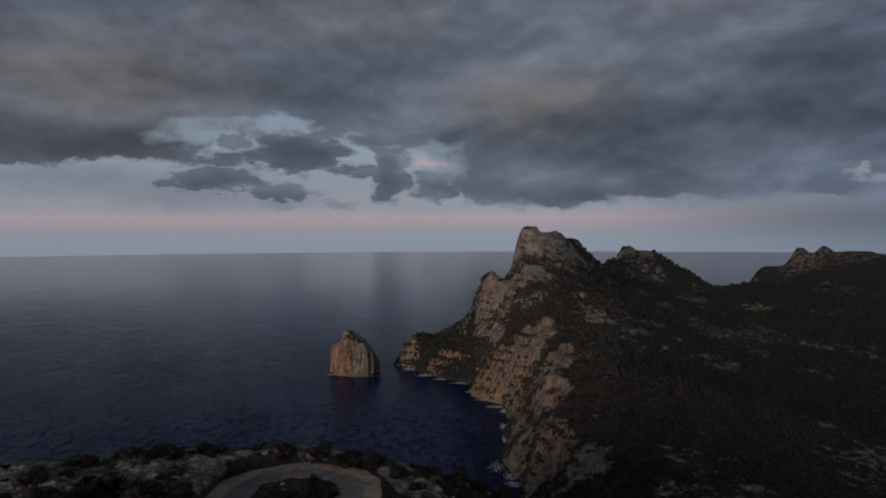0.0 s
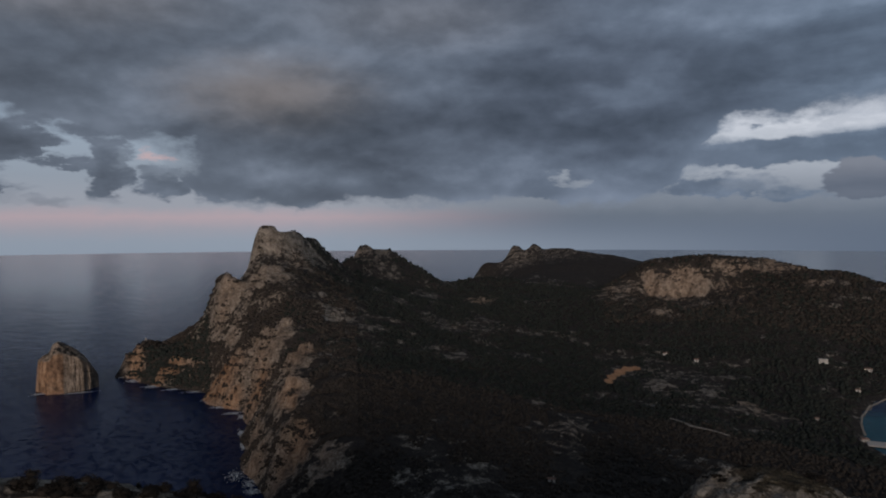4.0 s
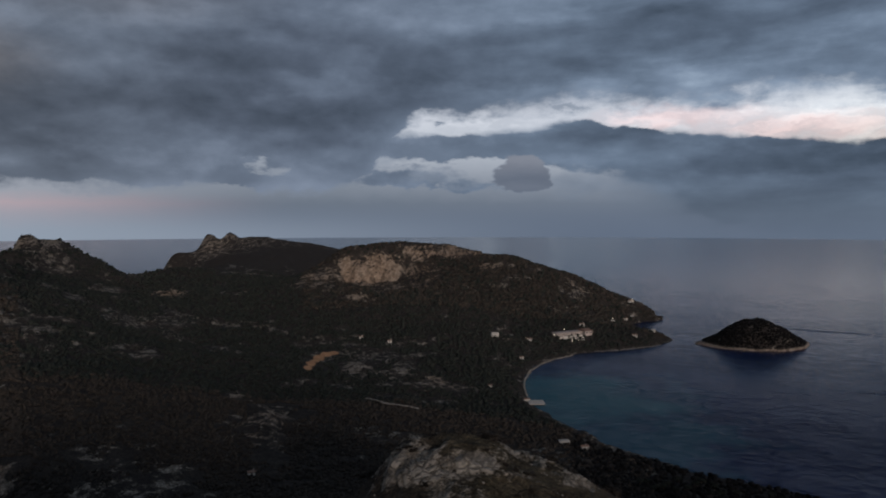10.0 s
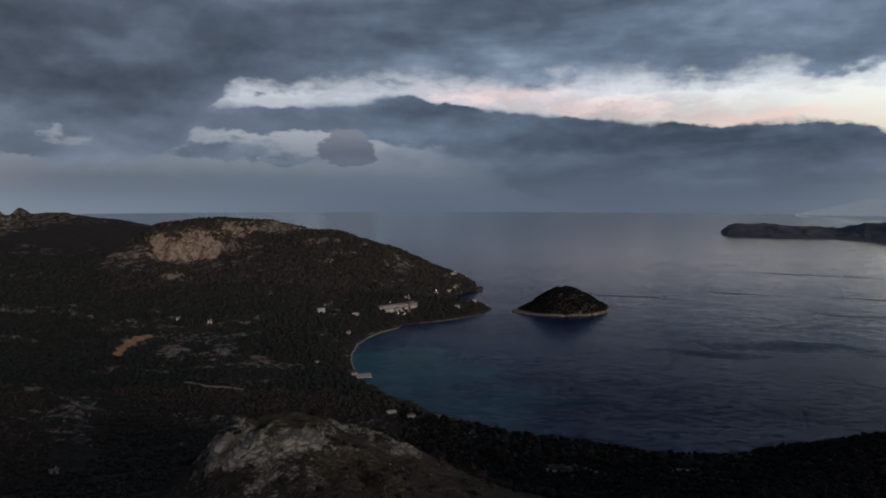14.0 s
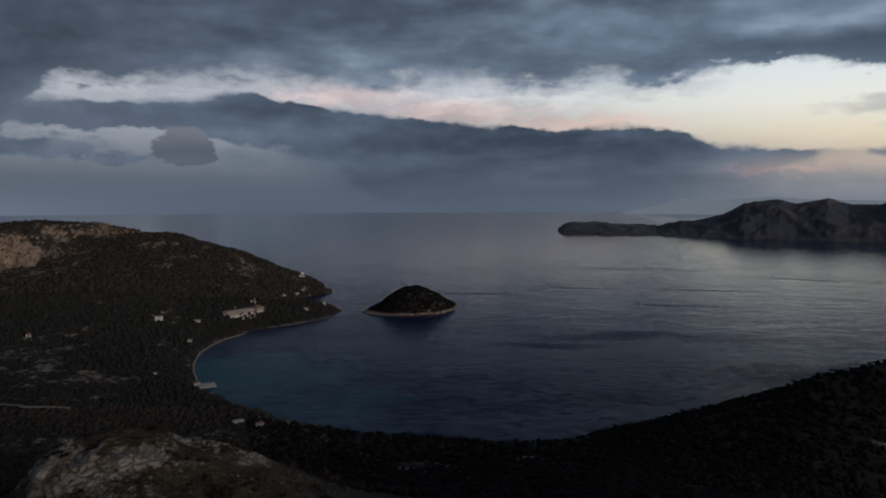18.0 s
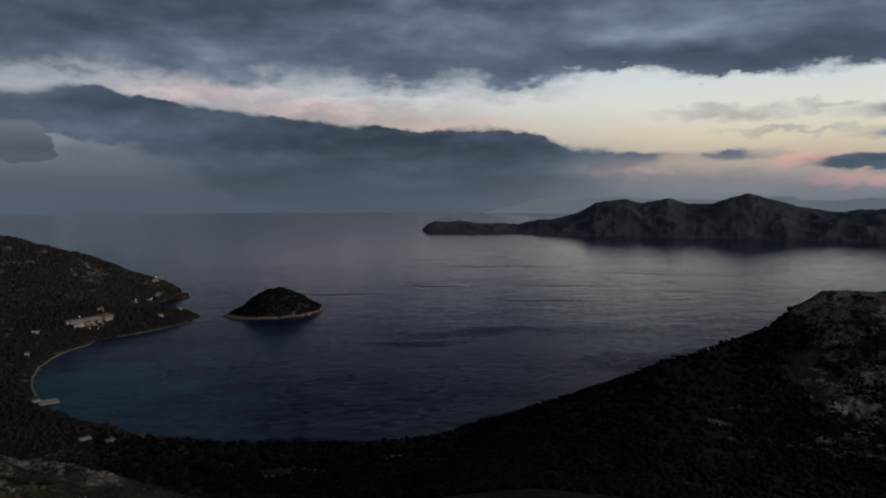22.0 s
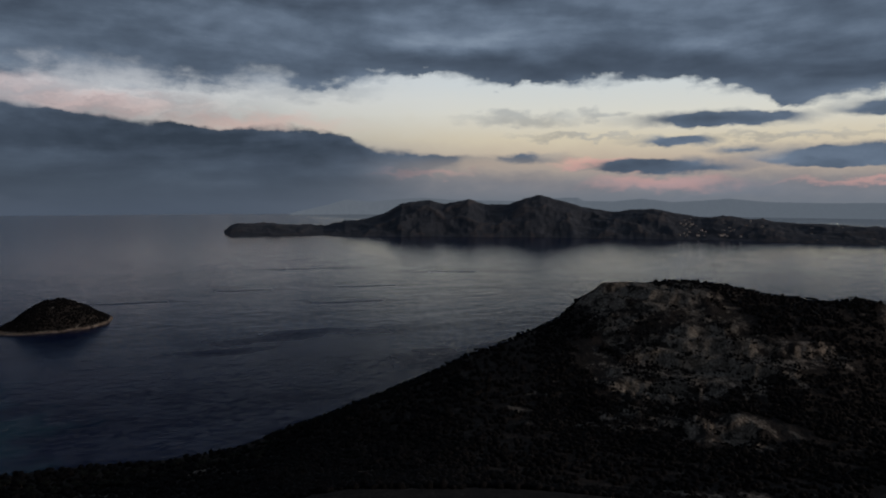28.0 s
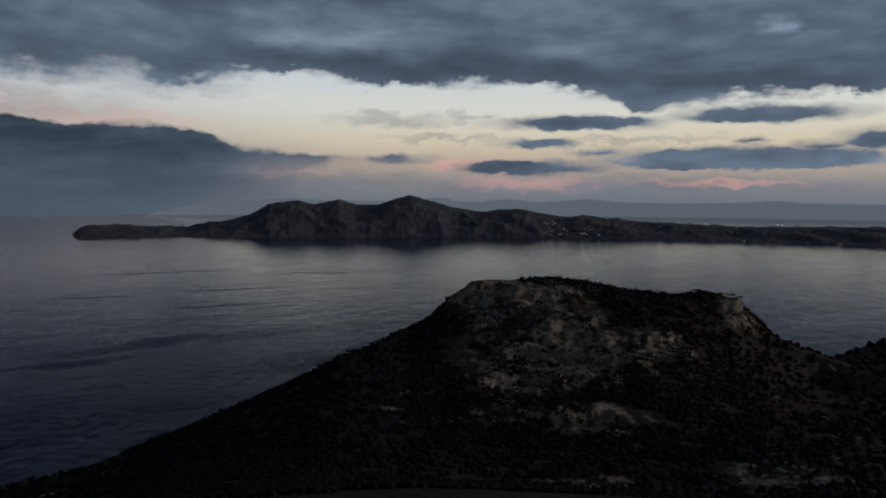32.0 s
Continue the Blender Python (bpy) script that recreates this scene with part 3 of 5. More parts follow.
KN_SPUR = ((35, 140, 70), (38.4, 140, 76), (40.7, 140, 81.5), (42.1, 140, 85), (44.4, 140, 87), (47.7, 140, 86.4), (51.3, 140, 82.3), (54.9, 140, 80.5), (58, 140, 77), (66, 140, 68),
           (42, 110, 80), (48, 105, 82), (56, 110, 78), (38, 185, 52), (48, 190, 55), (58, 190, 52), (42, 250, 26), (52, 250, 28), (70, 150, 60), (70, 220, 34),
           (62, 300, 14), (72, 300, 12), (68, 335, 6), (62, 345, 6), (75, 340, 5), (80, 340, 5), (82, 230, 36), (90, 160, 62), (110, 150, 66), (130, 150, 68))
KN_SOUTH = ((84, 352, 7), (87, 370, 10), (91.4, 385, 15.5), (95.7, 400, 21), (100.2, 430, 28), (104.9, 455, 40), (108.2, 465, 49), (109.1, 468, 57.5), (111.4, 480, 70.5), (114.2, 490, 72),
            (116.9, 500, 73), (120, 500, 73.5), (122.3, 500, 69), (124.5, 500, 66), (127, 500, 64), (129.1, 500, 67), (131.5, 495, 64.4), (132.7, 490, 55.4), (133.5, 485, 43.7), (135.5, 480, 37.9), (137.9, 480, 28.6),
            (141.4, 600, 28), (146, 600, 38), (95, 300, 24), (105, 330, 28), (112, 400, 40), (118, 390, 36), (126, 400, 40), (135, 380, 22), (100, 220, 40), (115, 250, 28), (130, 250, 30), (142, 300, 30))
KN_NORTH = ((6.6, 353, 0), (6.0, 373, 0), (5.3, 430, 0), (5.5, 486, 0), (5.0, 528, 0), (3, 552, 0), (2.1, 599, 0), (-1.2, 640, 0), (-3.2, 688, 0), (-3.7, 712, 0),
            (8.5, 373, 30), (8, 430, 36), (8.5, 486, 45), (7, 540, 44), (4.8, 575, 38), (2.5, 640, 30), (0, 665, 19), (-2, 690, 18), (-3.3, 704, 18), (-2, 712, 29),
            (-0.7, 710, 27), (0.7, 715, 35), (2.6, 715, 51), (2.9, 690, 74), (3.6, 680, 86), (4.4, 690, 83), (5.5, 720, 93), (5.9, 740, 112), (6.2, 750, 127), (7.1, 760, 133))
KN_HEAD = ((8.7, 790, 128), (9.8, 830, 121.5), (10.7, 850, 121), (11.6, 880, 104), (12.9, 900, 86), (7, 680, 98), (8, 620, 77), (10, 650, 80), (12, 600, 62), (15, 700, 62),
           (10, 540, 58), (14, 480, 46), (20, 420, 40), (16, 380, 38), (12, 320, 34), (20, 320, 34), (28, 290, 26), (30, 450, 22), (22, 600, 36), (25, 800, 36),
           (18, 900, 50), (21, 1180, 44), (23.7, 1250, 48), (13.3, 1060, 88), (14.2, 1150, 104), (15.5, 1150, 99), (16.2, 1180, 100), (17, 1180, 94), (18.1, 1190, 76), (19.3, 1190, 65))
KN_CLIFF = ((37.4, 974, 83), (40, 974, 92), (42.6, 976, 92), (37.4, 956, 64), (40, 956, 66), (42.6, 958, 70), (36.6, 960, 62))
KN_CREST = ((9, 740, 110), (10.5, 765, 100), (12, 785, 88), (13.6, 800, 78), (9.5, 690, 90), (12, 700, 74), (5.45, 742, 88), (5.2, 765, 55), (2.45, 686, 46), (26.1, 1750, 62), (23.2, 1693, -4), (14.2, 1000, 70), (137.7, 545, 11), (135.6, 530, 20), (139.2, 560, 17), (137.7, 470, 18), (29.2, 1730, 78), (134, 540, 26),
            (4.9, 720, 82), (14.2, 800, 72), (16, 820, 62))
KN_LEE = ((8.6, 880, 60), (10.5, 940, 60), (12, 960, 50), (13.2, 960, 58), (12.2, 840, 92), (13, 860, 80), (14.3, 1260, 40), (16.4, 1270, 40), (18.2, 1260, 30), (20, 1290, 18), (22, 1340, 18), (23.8, 1380, 14), (25.2, 1500, 12), (19.8, 1080, 40), (21, 1020, 36), (17, 1060, 60),
          (15.2, 1040, 64), (26.6, 1850, 40), (28.2, 1860, 40), (31, 1900, 30), (24, 1640, 12), (26.1, 1640, 40), (7.0, 840, 40), (5.2, 790, 20), (3.4, 760, 20), (1.5, 770, 6), (7.0, 732, 112), (5.0, 690, 76), (26.8, 1700, 62), (33, 1050, 38), (29, 1100, 36))
KN_FAR = ((24.1, 1700, 47), (25.2, 1700, 55), (26.2, 1720, 66), (26.7, 1750, 95), (27.2, 1750, 92), (27.8, 1750, 84), (28.2, 1750, 96), (28.9, 1760, 88), (29.9, 1780, 85.5), (31.9, 1800, 79),
          (35.3, 1800, 62), (27, 1500, 48), (32, 1350, 44), (23.5, 1720, 15), (36.9, 1000, 84), (39.4, 1000, 92), (40.8, 1000, 96.5), (43.1, 1000, 96.5), (44.9, 1000, 91), (46.7, 1000, 86),
          (48.6, 1000, 79), (50.8, 1000, 76.5), (53.5, 990, 63.5), (55.7, 980, 53.5), (57.8, 970, 38), (59.3, 965, 26.5), (60.6, 960, 18), (61.6, 955, 7), (62.25, 963, 0))
KN_BAY = ((37, 940, 60), (40.3, 930, 60), (44.9, 940, 65), (40, 800, 36), (45, 800, 38), (50, 850, 45), (52, 760, 18), (48, 650, 10), (42, 650, 14), (36, 650, 14),
          (40, 500, 14), (45, 450, 10), (48, 380, 10), (35, 420, 20), (56, 800, 20), (59, 860, 12), (59.2, 398, 1.5), (55.8, 428, 1.5), (53.1, 468, 1.0), (52, 518, 0),
          (51.8, 563, 0), (53.5, 639, 0), (56.2, 683, 0), (60, 714, 0), (62.7, 757, 0), (61.8, 835, 0), (60.4, 884, 0), (58, 720, 5), (60.5, 757, 8), (60, 820, 6), (61.7, 790, 9), (62.3, 785, 6), (61.6, 872, -4), (62.0, 890, -6), (60.9, 930, 6), (61.5, 960, 4), (61.2, 1010, 8), (50, 530, 5), (50, 600, 5))
KN_SEA = ((2.5, 373, -14), (2.5, 440, -14), (2, 500, -14), (0, 550, -14), (-2.5, 600, -14), (-5.2, 670, -14), (-5.7, 720, -14), (-4, 780, -14), (0, 830, -14), (3.6, 840, -14),
          (5, 900, -14), (9, 1020, -14), (12, 1150, -14), (13, 1350, -14), (18, 1420, -14), (22, 1480, -14), (22.6, 1760, -14), (25, 2100, -14), (30, 2150, -14), (36, 2150, -14))
KN_SEA_S = ((39, 1300, -14), (45, 1220, -14), (52, 1180, -14), (57, 1110, -14), (61, 1060, -14), (64, 970, -14), (62, 428, -8), (58.5, 482, -8), (55.5, 530, -8), (55.5, 590, -8),
            (58, 640, -8), (62, 690, -8), (65, 757, -8), (64, 840, -8), (66, 400, -8), (72, 393, -8), (80, 390, -8), (87, 420, -8), (63, 382, 1.5), (68, 368, 1.5), (73, 362, 1.5), (79, 360, 1.5), (95.7, 470, -8), (100, 510, -8),
            (105, 560, -8), (111, 640, -8), (120, 680, -8), (128, 680, -8), (134, 650, -8), (137.7, 620, -8), (141, 770, -8), (146, 780, -8))
KN_BACK = ((150, 30, 100), (200, 30, 101), (260, 30, 102), (320, 30, 103), (160, 300, 40), (200, 300, 70), (240, 300, 60), (285, 230, 30), (322, 300, -18), (160, 800, 10), (200, 1000, 60),
           (240, 900, 30), (280, 600, -16), (170, 1800, -16), (210, 1900, -16), (250, 1700, -16), (300, 1000, -16), (322, 900, -16), (-38, 900, -16), (-20, 800, -16),
           (322, 105, 101), (322, 220, 20), (40, 2200, -16), (60, 1700, -16), (90, 1500, -16), (120, 1600, -16), (146, 1700, -16), (-20, 1600, -16), (0, 1900, -16), (14, 2100, -16))


def hash2(ix, iy, seed):
    h = (ix.astype(np.int64) * 374761393 + iy.astype(np.int64) * 668265263 + seed * 1442695041) & 0x7FFFFFFF
    h = ((h ^ (h >> 13)) * 1274126177) & 0x7FFFFFFF
    return ((h ^ (h >> 16)) & 0xFFFF) / 65535.0


def vnoise(x, y, seed=0):
    ix, iy = np.floor(x), np.floor(y)
    fx, fy = x - ix, y - iy
    fx, fy = fx * fx * (3 - 2 * fx), fy * fy * (3 - 2 * fy)
    a, b = hash2(ix, iy, seed), hash2(ix + 1, iy, seed)
    c, d = hash2(ix, iy + 1, seed), hash2(ix + 1, iy + 1, seed)
    return (a * (1 - fx) + b * fx) * (1 - fy) + (c * (1 - fx) + d * fx) * fy


def fbm(x, y, size, octaves=4, seed=0, ridged=False, gain=0.5):
    out, amp, tot = np.zeros_like(x), 1.0, 0.0
    for o in range(octaves):
        ca, sa = math.cos(o * 0.9 + 0.3), math.sin(o * 0.9 + 0.3)
        u, v = (x * ca - y * sa) / size, (x * sa + y * ca) / size
        n = vnoise(u, v, seed + 17 * o)
        if ridged:
            n = 1 - np.abs(2 * n - 1)
        out, tot = out + amp * n, tot + amp
        amp, size = amp * gain, size * 0.5
    return out / tot


def sstep(v, lo, hi):
    k = np.clip((v - lo) / (hi - lo), 0, 1)
    return k * k * (3 - 2 * k)


KNOTS = np.array(KN_NEAR + KN_SPUR + KN_SOUTH + KN_NORTH + KN_HEAD + KN_CLIFF + KN_CREST + KN_LEE + KN_FAR + KN_BAY + KN_SEA + KN_SEA_S + KN_BACK, float)
KU = np.stack([np.radians(KNOTS[:, 0]), np.log(KNOTS[:, 1])], 1)
SOFT = 0.012


def kernel(u, v):
    d2 = (u * u).sum(1)[:, None] + (v * v).sum(1)[None, :] - 2 * (u @ v.T)
    return np.sqrt(np.maximum(d2, 0) + SOFT * SOFT)


KMEAN = 20.0
KW = np.linalg.solve(kernel(KU, KU) + 1e-5 * np.eye(len(KU)), KNOTS[:, 2] - KMEAN)


def spot(azd, dist, a, d, ra, rd):
    """A soft oval on the land, 1 in its middle."""
    return np.exp(-(((azd - a) / ra) ** 2 + (np.log(dist / d) / rd) ** 2))


# rocky ground: azimuth, distance, reach in degrees, reach in log distance, strength, ochre
ROCK_HEAD = ((4.0, 666, 1.3, 0.020, 0.90, 0.3), (3.4, 660, 0.6, 0.023, 0.70, 0.3), (7.5, 736, 1.4, 0.019, 0.70, 0.1), (9.2, 727, 1.6, 0.038, 0.55, 0.1), (6.8, 668, 2.5, 0.044, 0.80, 0.2), (7.9, 618, 1.8, 0.027, 0.45, 0.1), (7.1, 553, 2.0, 0.041, 0.85, 0.3), (4.2, 622, 0.5, 0.023, 0.70, 0.3), (11.9, 589, 2.0, 0.051, 0.60, 0.0), (15.5, 523, 1.1, 0.048, 0.40, 0.0), (14.6, 1125, 1.3, 0.021, 0.45, 0.1), (16.0, 1088, 1.9, 0.023, 0.40, 0.1))
ROCK_COAST = ((9.5, 345, 1.3, 0.05, 0.80, 0.6), (8.8, 420, 1.0, 0.05, 0.85, 0.6), (9.6, 480, 1.2, 0.04, 0.80, 0.5), (11.5, 320, 1.4, 0.04, 0.60, 0.3), (-2.9, 697, 0.6, 0.103, 0.90, 0.8), (-0.9, 643, 2.3, 0.015, 0.95, 0.9), (3.0, 571, 1.6, 0.034, 0.95, 1.0), (6.0, 514, 0.9, 0.037, 0.95, 1.0), (4.0, 541, 0.8, 0.015, 0.90, 0.8), (6.2, 542, 0.7, 0.015, 0.60, 0.4), (10.0, 465, 1.6, 0.038, 0.80, 0.1), (9.7, 414, 1.1, 0.023, 0.80, 0.3), (8.4, 367, 0.8, 0.043, 0.75, 0.3), (6.2, 439, 0.4, 0.060, 0.80, 0.4), (5.7, 387, 1.1, 0.031, 0.90, 0.5), (7.6, 341, 1.2, 0.041, 0.85, 0.5), (10.7, 303, 1.8, 0.015, 0.50, 0.3), (22.2, 520, 1.4, 0.033, 0.45, 0.0))
ROCK_HILL = ((40.5, 905, 3.4, 0.045, 0.46, 0.3), (42.5, 860, 2.2, 0.035, 0.40, 0.2), (47.5, 985, 4.5, 0.012, 0.55, 0.35), (35.1, 925, 2.1, 0.045, 0.55, 0.2), (38.8, 896, 0.4, 0.022, 0.80, 0.2), (38.5, 813, 1.0, 0.024, 0.70, 0.2), (42.3, 921, 2.2, 0.039, 0.40, 0.3), (43.9, 890, 1.7, 0.054, 0.35, 0.4), (45.3, 976, 3.4, 0.015, 0.55, 0.4), (49.5, 925, 1.6, 0.016, 0.50, 0.3), (56.0, 918, 1.3, 0.015, 0.45, 0.2), (28.5, 1334, 0.3, 0.044, 0.60, 0.0), (24.3, 948, 1.4, 0.074, 0.50, 0.3))
ROCK_VALE = ((30.9, 362, 2.8, 0.108, 0.40, 0.25), (38.3, 540, 1.6, 0.057, 0.50, 0.1), (29.1, 431, 0.7, 0.048, 0.42, 0.2), (38.2, 546, 1.4, 0.050, 0.50, 0.1), (41.6, 524, 1.6, 0.024, 0.48, 0.1), (45.0, 508, 2.6, 0.029, 0.48, 0.2), (19.5, 310, 4.0, 0.058, 0.27, 0.1), (13.8, 363, 3.0, 0.043, 0.28, 0.2), (21.3, 528, 2.3, 0.038, 0.45, 0.0))
ROCK_KNOLL = ((43.6, 137, 4.0, 0.035, 0.52, 0.0), (42.6, 129, 3.4, 0.060, 0.60, 0.0), (46.0, 121, 3.0, 0.05, 0.55, 0.0), (51.0, 141, 3.0, 0.02, 0.6, 0.0), (56.0, 136, 1.6, 0.03, 0.6, 0.0), (41.6, 131, 1.4, 0.044, 0.80, 0.0), (47.4, 126, 2.8, 0.031, 0.72, 0.0), (44.3, 139, 1.2, 0.030, 0.72, 0.0), (53.0, 138, 2.5, 0.030, 0.50, 0.0), (49.5, 124, 5.5, 0.015, 0.45, 0.0))
ROCK_SOUTH = ((114.7, 462, 5.5, 0.050, 0.62, 0.0), (119.7, 398, 6.5, 0.080, 0.60, 0.0), (115.5, 372, 4.5, 0.07, 0.56, 0.0), (120.4, 325, 4.5, 0.06, 0.55, 0.1), (127.0, 420, 3.0, 0.03, 0.5, 0.1), (131.6, 489, 0.8, 0.050, 0.55, 0.1), (104.7, 336, 1.4, 0.015, 0.40, 0.0), (133.4, 268, 3.5, 0.08, 0.35, 0.0))
ROCK_FAR = ((8.6, 755, 2.6, 0.05, 0.62, 0.1), (10.5, 840, 1.5, 0.03, 0.4, 0.1), (15.4, 1150, 1.6, 0.03, 0.5, 0.1), (27.0, 1730, 1.8, 0.07, 0.46, 0.1), (30.5, 1740, 3.0, 0.06, 0.40, 0.1), (34.0, 1790, 2.0, 0.05, 0.36, 0.1), (-14.0, 100, 24.0, 0.20, 0.55, 0.0), (-3.0, 95, 4.0, 0.10, 0.7, 0.0), (140.0, 300, 6.0, 0.3, 0.3, 0.0), (46.0, 132, 7.0, 0.09, 0.42, 0.0))
ROCKY = ROCK_HEAD + ROCK_COAST + ROCK_HILL + ROCK_VALE + ROCK_KNOLL + ROCK_SOUTH + ROCK_FAR


# the orange building plot: azimuth, distance, reach in degrees, reach in log distance
BARE = ((35.15, 586, 0.55, 0.022), (35.75, 602, 0.55, 0.020), (36.35, 606, 0.5, 0.012), (34.55, 556, 0.5, 0.020), (34.3, 540, 0.42, 0.016), (34.85, 572, 0.4, 0.020))


def relief(x, y):
    """Height and ground masks at x, y."""
    dist = np.maximum(np.hypot(x, y), 5.0)
    azd = np.degrees(np.arctan2(x, y))
    azd = np.where(azd < -38, azd + 360, azd)
    u = np.stack([np.radians(azd), np.log(dist)], 1)
    z = np.empty(len(x))
    for i in range(0, len(x), 20000):
        z[i:i + 20000] = kernel(u[i:i + 20000], KU) @ KW + KMEAN
    rock = np.zeros_like(z)
    warm = np.zeros_like(z)
    wx, wy = azd + 1.2 * (fbm(x, y, 24, 3, 90) - 0.5), dist * (1 + 0.05 * (fbm(x, y, 24, 3, 91) - 0.5))
    for a, d, ra, rd, s, w in ROCKY:
        k = np.minimum(1.0, 1.25 * spot(wx, wy, a, d, ra * 1.15, rd * 1.25))
        rock = np.maximum(rock, s * k)
        warm = np.maximum(warm, w * k)
    patch = fbm(x, y, 46, 4, 131, False, 0.6)
    rock = np.maximum(rock, 0.40 * sstep(patch, 0.57, 0.68) * sstep(dist, 130, 260))
    near = sstep(dist, 60, 400)
    round_ = np.hypot(x + 18.5, y - 86.5)
    tail = np.minimum(np.abs(np.hypot(x + 18.5, 0) - 8.0), 60) + np.where((y < 86.5) & (y > 58), 0, 90)
    road = np.maximum(1 - sstep(round_, 10.6, 13.0), 1 - sstep(tail, 2.8, 5.0))
    rock = rock * (1 - road)
    amp = 0.9 + 2.6 * near
    z = z + amp * (fbm(x, y, 60, 4, 3) - 0.5) * 1.6 * (0.4 + near) * sstep(z, -2, 14)
    crag = fbm(x, y, 11, 4, 21, True, 0.6) * (1 - near) + fbm(x, y, 26, 5, 9, True, 0.6) * near
    z = z + rock * (crag - 0.55) * (3.4 + 2.6 * sstep(dist, 108, 122) + 9.0 * near) * sstep(z, -6, 3)
    # ledges and steps in the limestone
    rise = 2.2 + 5.0 * near
    q = (z + 7 * (fbm(x, y, 40, 3, 55) - 0.5)) / rise
    fr = q - np.floor(q)
    z = z + (sstep(fr, 0.30, 0.70) - fr) * rise * 0.85 * sstep(rock, 0.25, 0.6) * sstep(z, 1, 6) * sstep(dist, 112, 135)
    z = z + (fbm(x, y, 14, 3, 40) - 0.5) * 1.1 * near
    z = z * (1 - road) + 98.0 * road
    # the pale crag below the hill's top
    crag_a = azd + 2.2 * (fbm(x, y, 30, 4, 36) - 0.5)
    crag_w = sstep(crag_a, 36.0, 37.2) * (1 - sstep(crag_a, 39.6, 44.5))
    foot = 948 + 34 * (fbm(x, y, 34, 4, 35) - 0.5)
    z = z - 17 * crag_w * (1 - sstep(dist, foot - 1, foot + 10)) * np.exp(-((foot - np.minimum(dist, foot)) / 55) ** 2)
    rock = np.maximum(rock, 0.66 * crag_w * sstep(dist, foot - 22, foot - 4) * (1 - sstep(dist, foot + 12, foot + 22)))
    warm = np.maximum(warm, 0.35 * crag_w * (np.abs(dist - foot) < 25))
    bare = np.zeros_like(z)
    for a, d, ra, rd in BARE:
        bare = np.maximum(bare, spot(azd, dist, a, d, ra, rd))
    bare = bare + 0.30 * (fbm(x, y, 8, 3, 77) - 0.5)
    bare = np.where(np.abs(azd - 35.5) < 4, bare, 0)
    shore = (1 - sstep(z, 0.6, 1.8)) * (azd > 50) * (azd < 64)
    rock = np.clip(np.maximum(rock, shore * 0.34), 0, 1)
    return z, rock, warm, np.clip(bare, 0, 1), azd, dist


def dry_turf(x, y):
    """Where dry grass covers the knoll's back and the near hilltop."""
    azd, dist = np.degrees(np.arctan2(x, y)), np.maximum(np.hypot(x, y), 5.0)
    return np.clip(1.3 * spot(azd, dist, 52.0, 130, 8.5, 0.16) * (0.5 + 1.0 * fbm(x, y, 9, 3, 83)), 0, 1)


def grid_mesh(name, verts, rows, cols, wrap, mat, attrs=None):
    idx = np.arange(rows * cols).reshape(rows, cols)
    nxt = np.roll(idx, -1, axis=1) if wrap else idx[:, 1:]
    cur = idx if wrap else idx[:, :-1]
    f = np.stack([cur[:-1], nxt[:-1], nxt[1:], cur[1:]], 2).reshape(-1, 4)
    me = bpy.data.meshes.new(name)
    me.vertices.add(len(verts))
    me.vertices.foreach_set("co", np.asarray(verts, np.float32).ravel())
    me.loops.add(f.size)
    me.loops.foreach_set("vertex_index", f.ravel().astype(np.int32))
    me.polygons.add(len(f))
    me.polygons.foreach_set("loop_start", np.arange(0, f.size, 4, dtype=np.int32))
    me.polygons.foreach_set("loop_total", np.full(len(f), 4, np.int32))
    for k, vals in (attrs or {}).items():
        me.attributes.new(k, "FLOAT", "POINT").data.foreach_set("value", np.asarray(vals, np.float32))
    me.update(calc_edges=True)
    me.validate()
    me.shade_smooth()
    me.materials.append(mat)
    return new(name, me)


AZ = np.concatenate([np.arange(-37, 147, 0.18), np.arange(147, 322, 3.5)])
RINGS = np.concatenate([[0.0, 3.0]] + [np.exp(np.linspace(math.log(r0), math.log(r1), k, endpoint=False)) for r0, r1, k in ((8, 80, 70), (80, 165, 90), (165, 290, 45), (290, 1010, 235), (1010, 2300, 70))] + [[2300.0]])
ga, gd = np.meshgrid(np.radians(AZ), RINGS)
gx, gy = (gd * np.sin(ga)).ravel(), (gd * np.cos(ga)).ravel()
gz, grock, gwarm, gbare, _, _ = relief(gx, gy)
gz[:len(AZ)] = gz[len(AZ):2 * len(AZ)].mean()
ground = grid_mesh("ground", np.stack([gx, gy, gz], 1), len(RINGS), len(AZ), True, LAND, {"rock": grock, "warm": gwarm, "bare": gbare, "dry": dry_turf(gx, gy)})
ground.data.flip_normals()
tagged(ground, "rugged limestone headland with dark scrub and pale cliffs", "ground", kind="structure")

# sea: one level sheet out to the horizon
sr = np.concatenate([[60], np.exp(np.linspace(math.log(150), math.log(4950), 70))])
sa = np.radians(np.arange(0, 360, 1.5))
qa, qr = np.meshgrid(sa, sr)
water = grid_mesh("water", np.stack([(qr * np.sin(qa)).ravel(), (qr * np.cos(qa)).ravel(), np.zeros(qr.size)], 1), len(sr), len(sa), True, SEA)
water.data.flip_normals()
tagged(water, "dark blue evening sea with wind streaks", "sea", kind="structure")


def polar(a, d, z=0.0):
    return Vector((d * math.sin(radians(a)), d * math.cos(radians(a)), z))


def ground_z(x, y):
    return float(relief(np.array([float(x)]), np.array([float(y)]))[0][0])


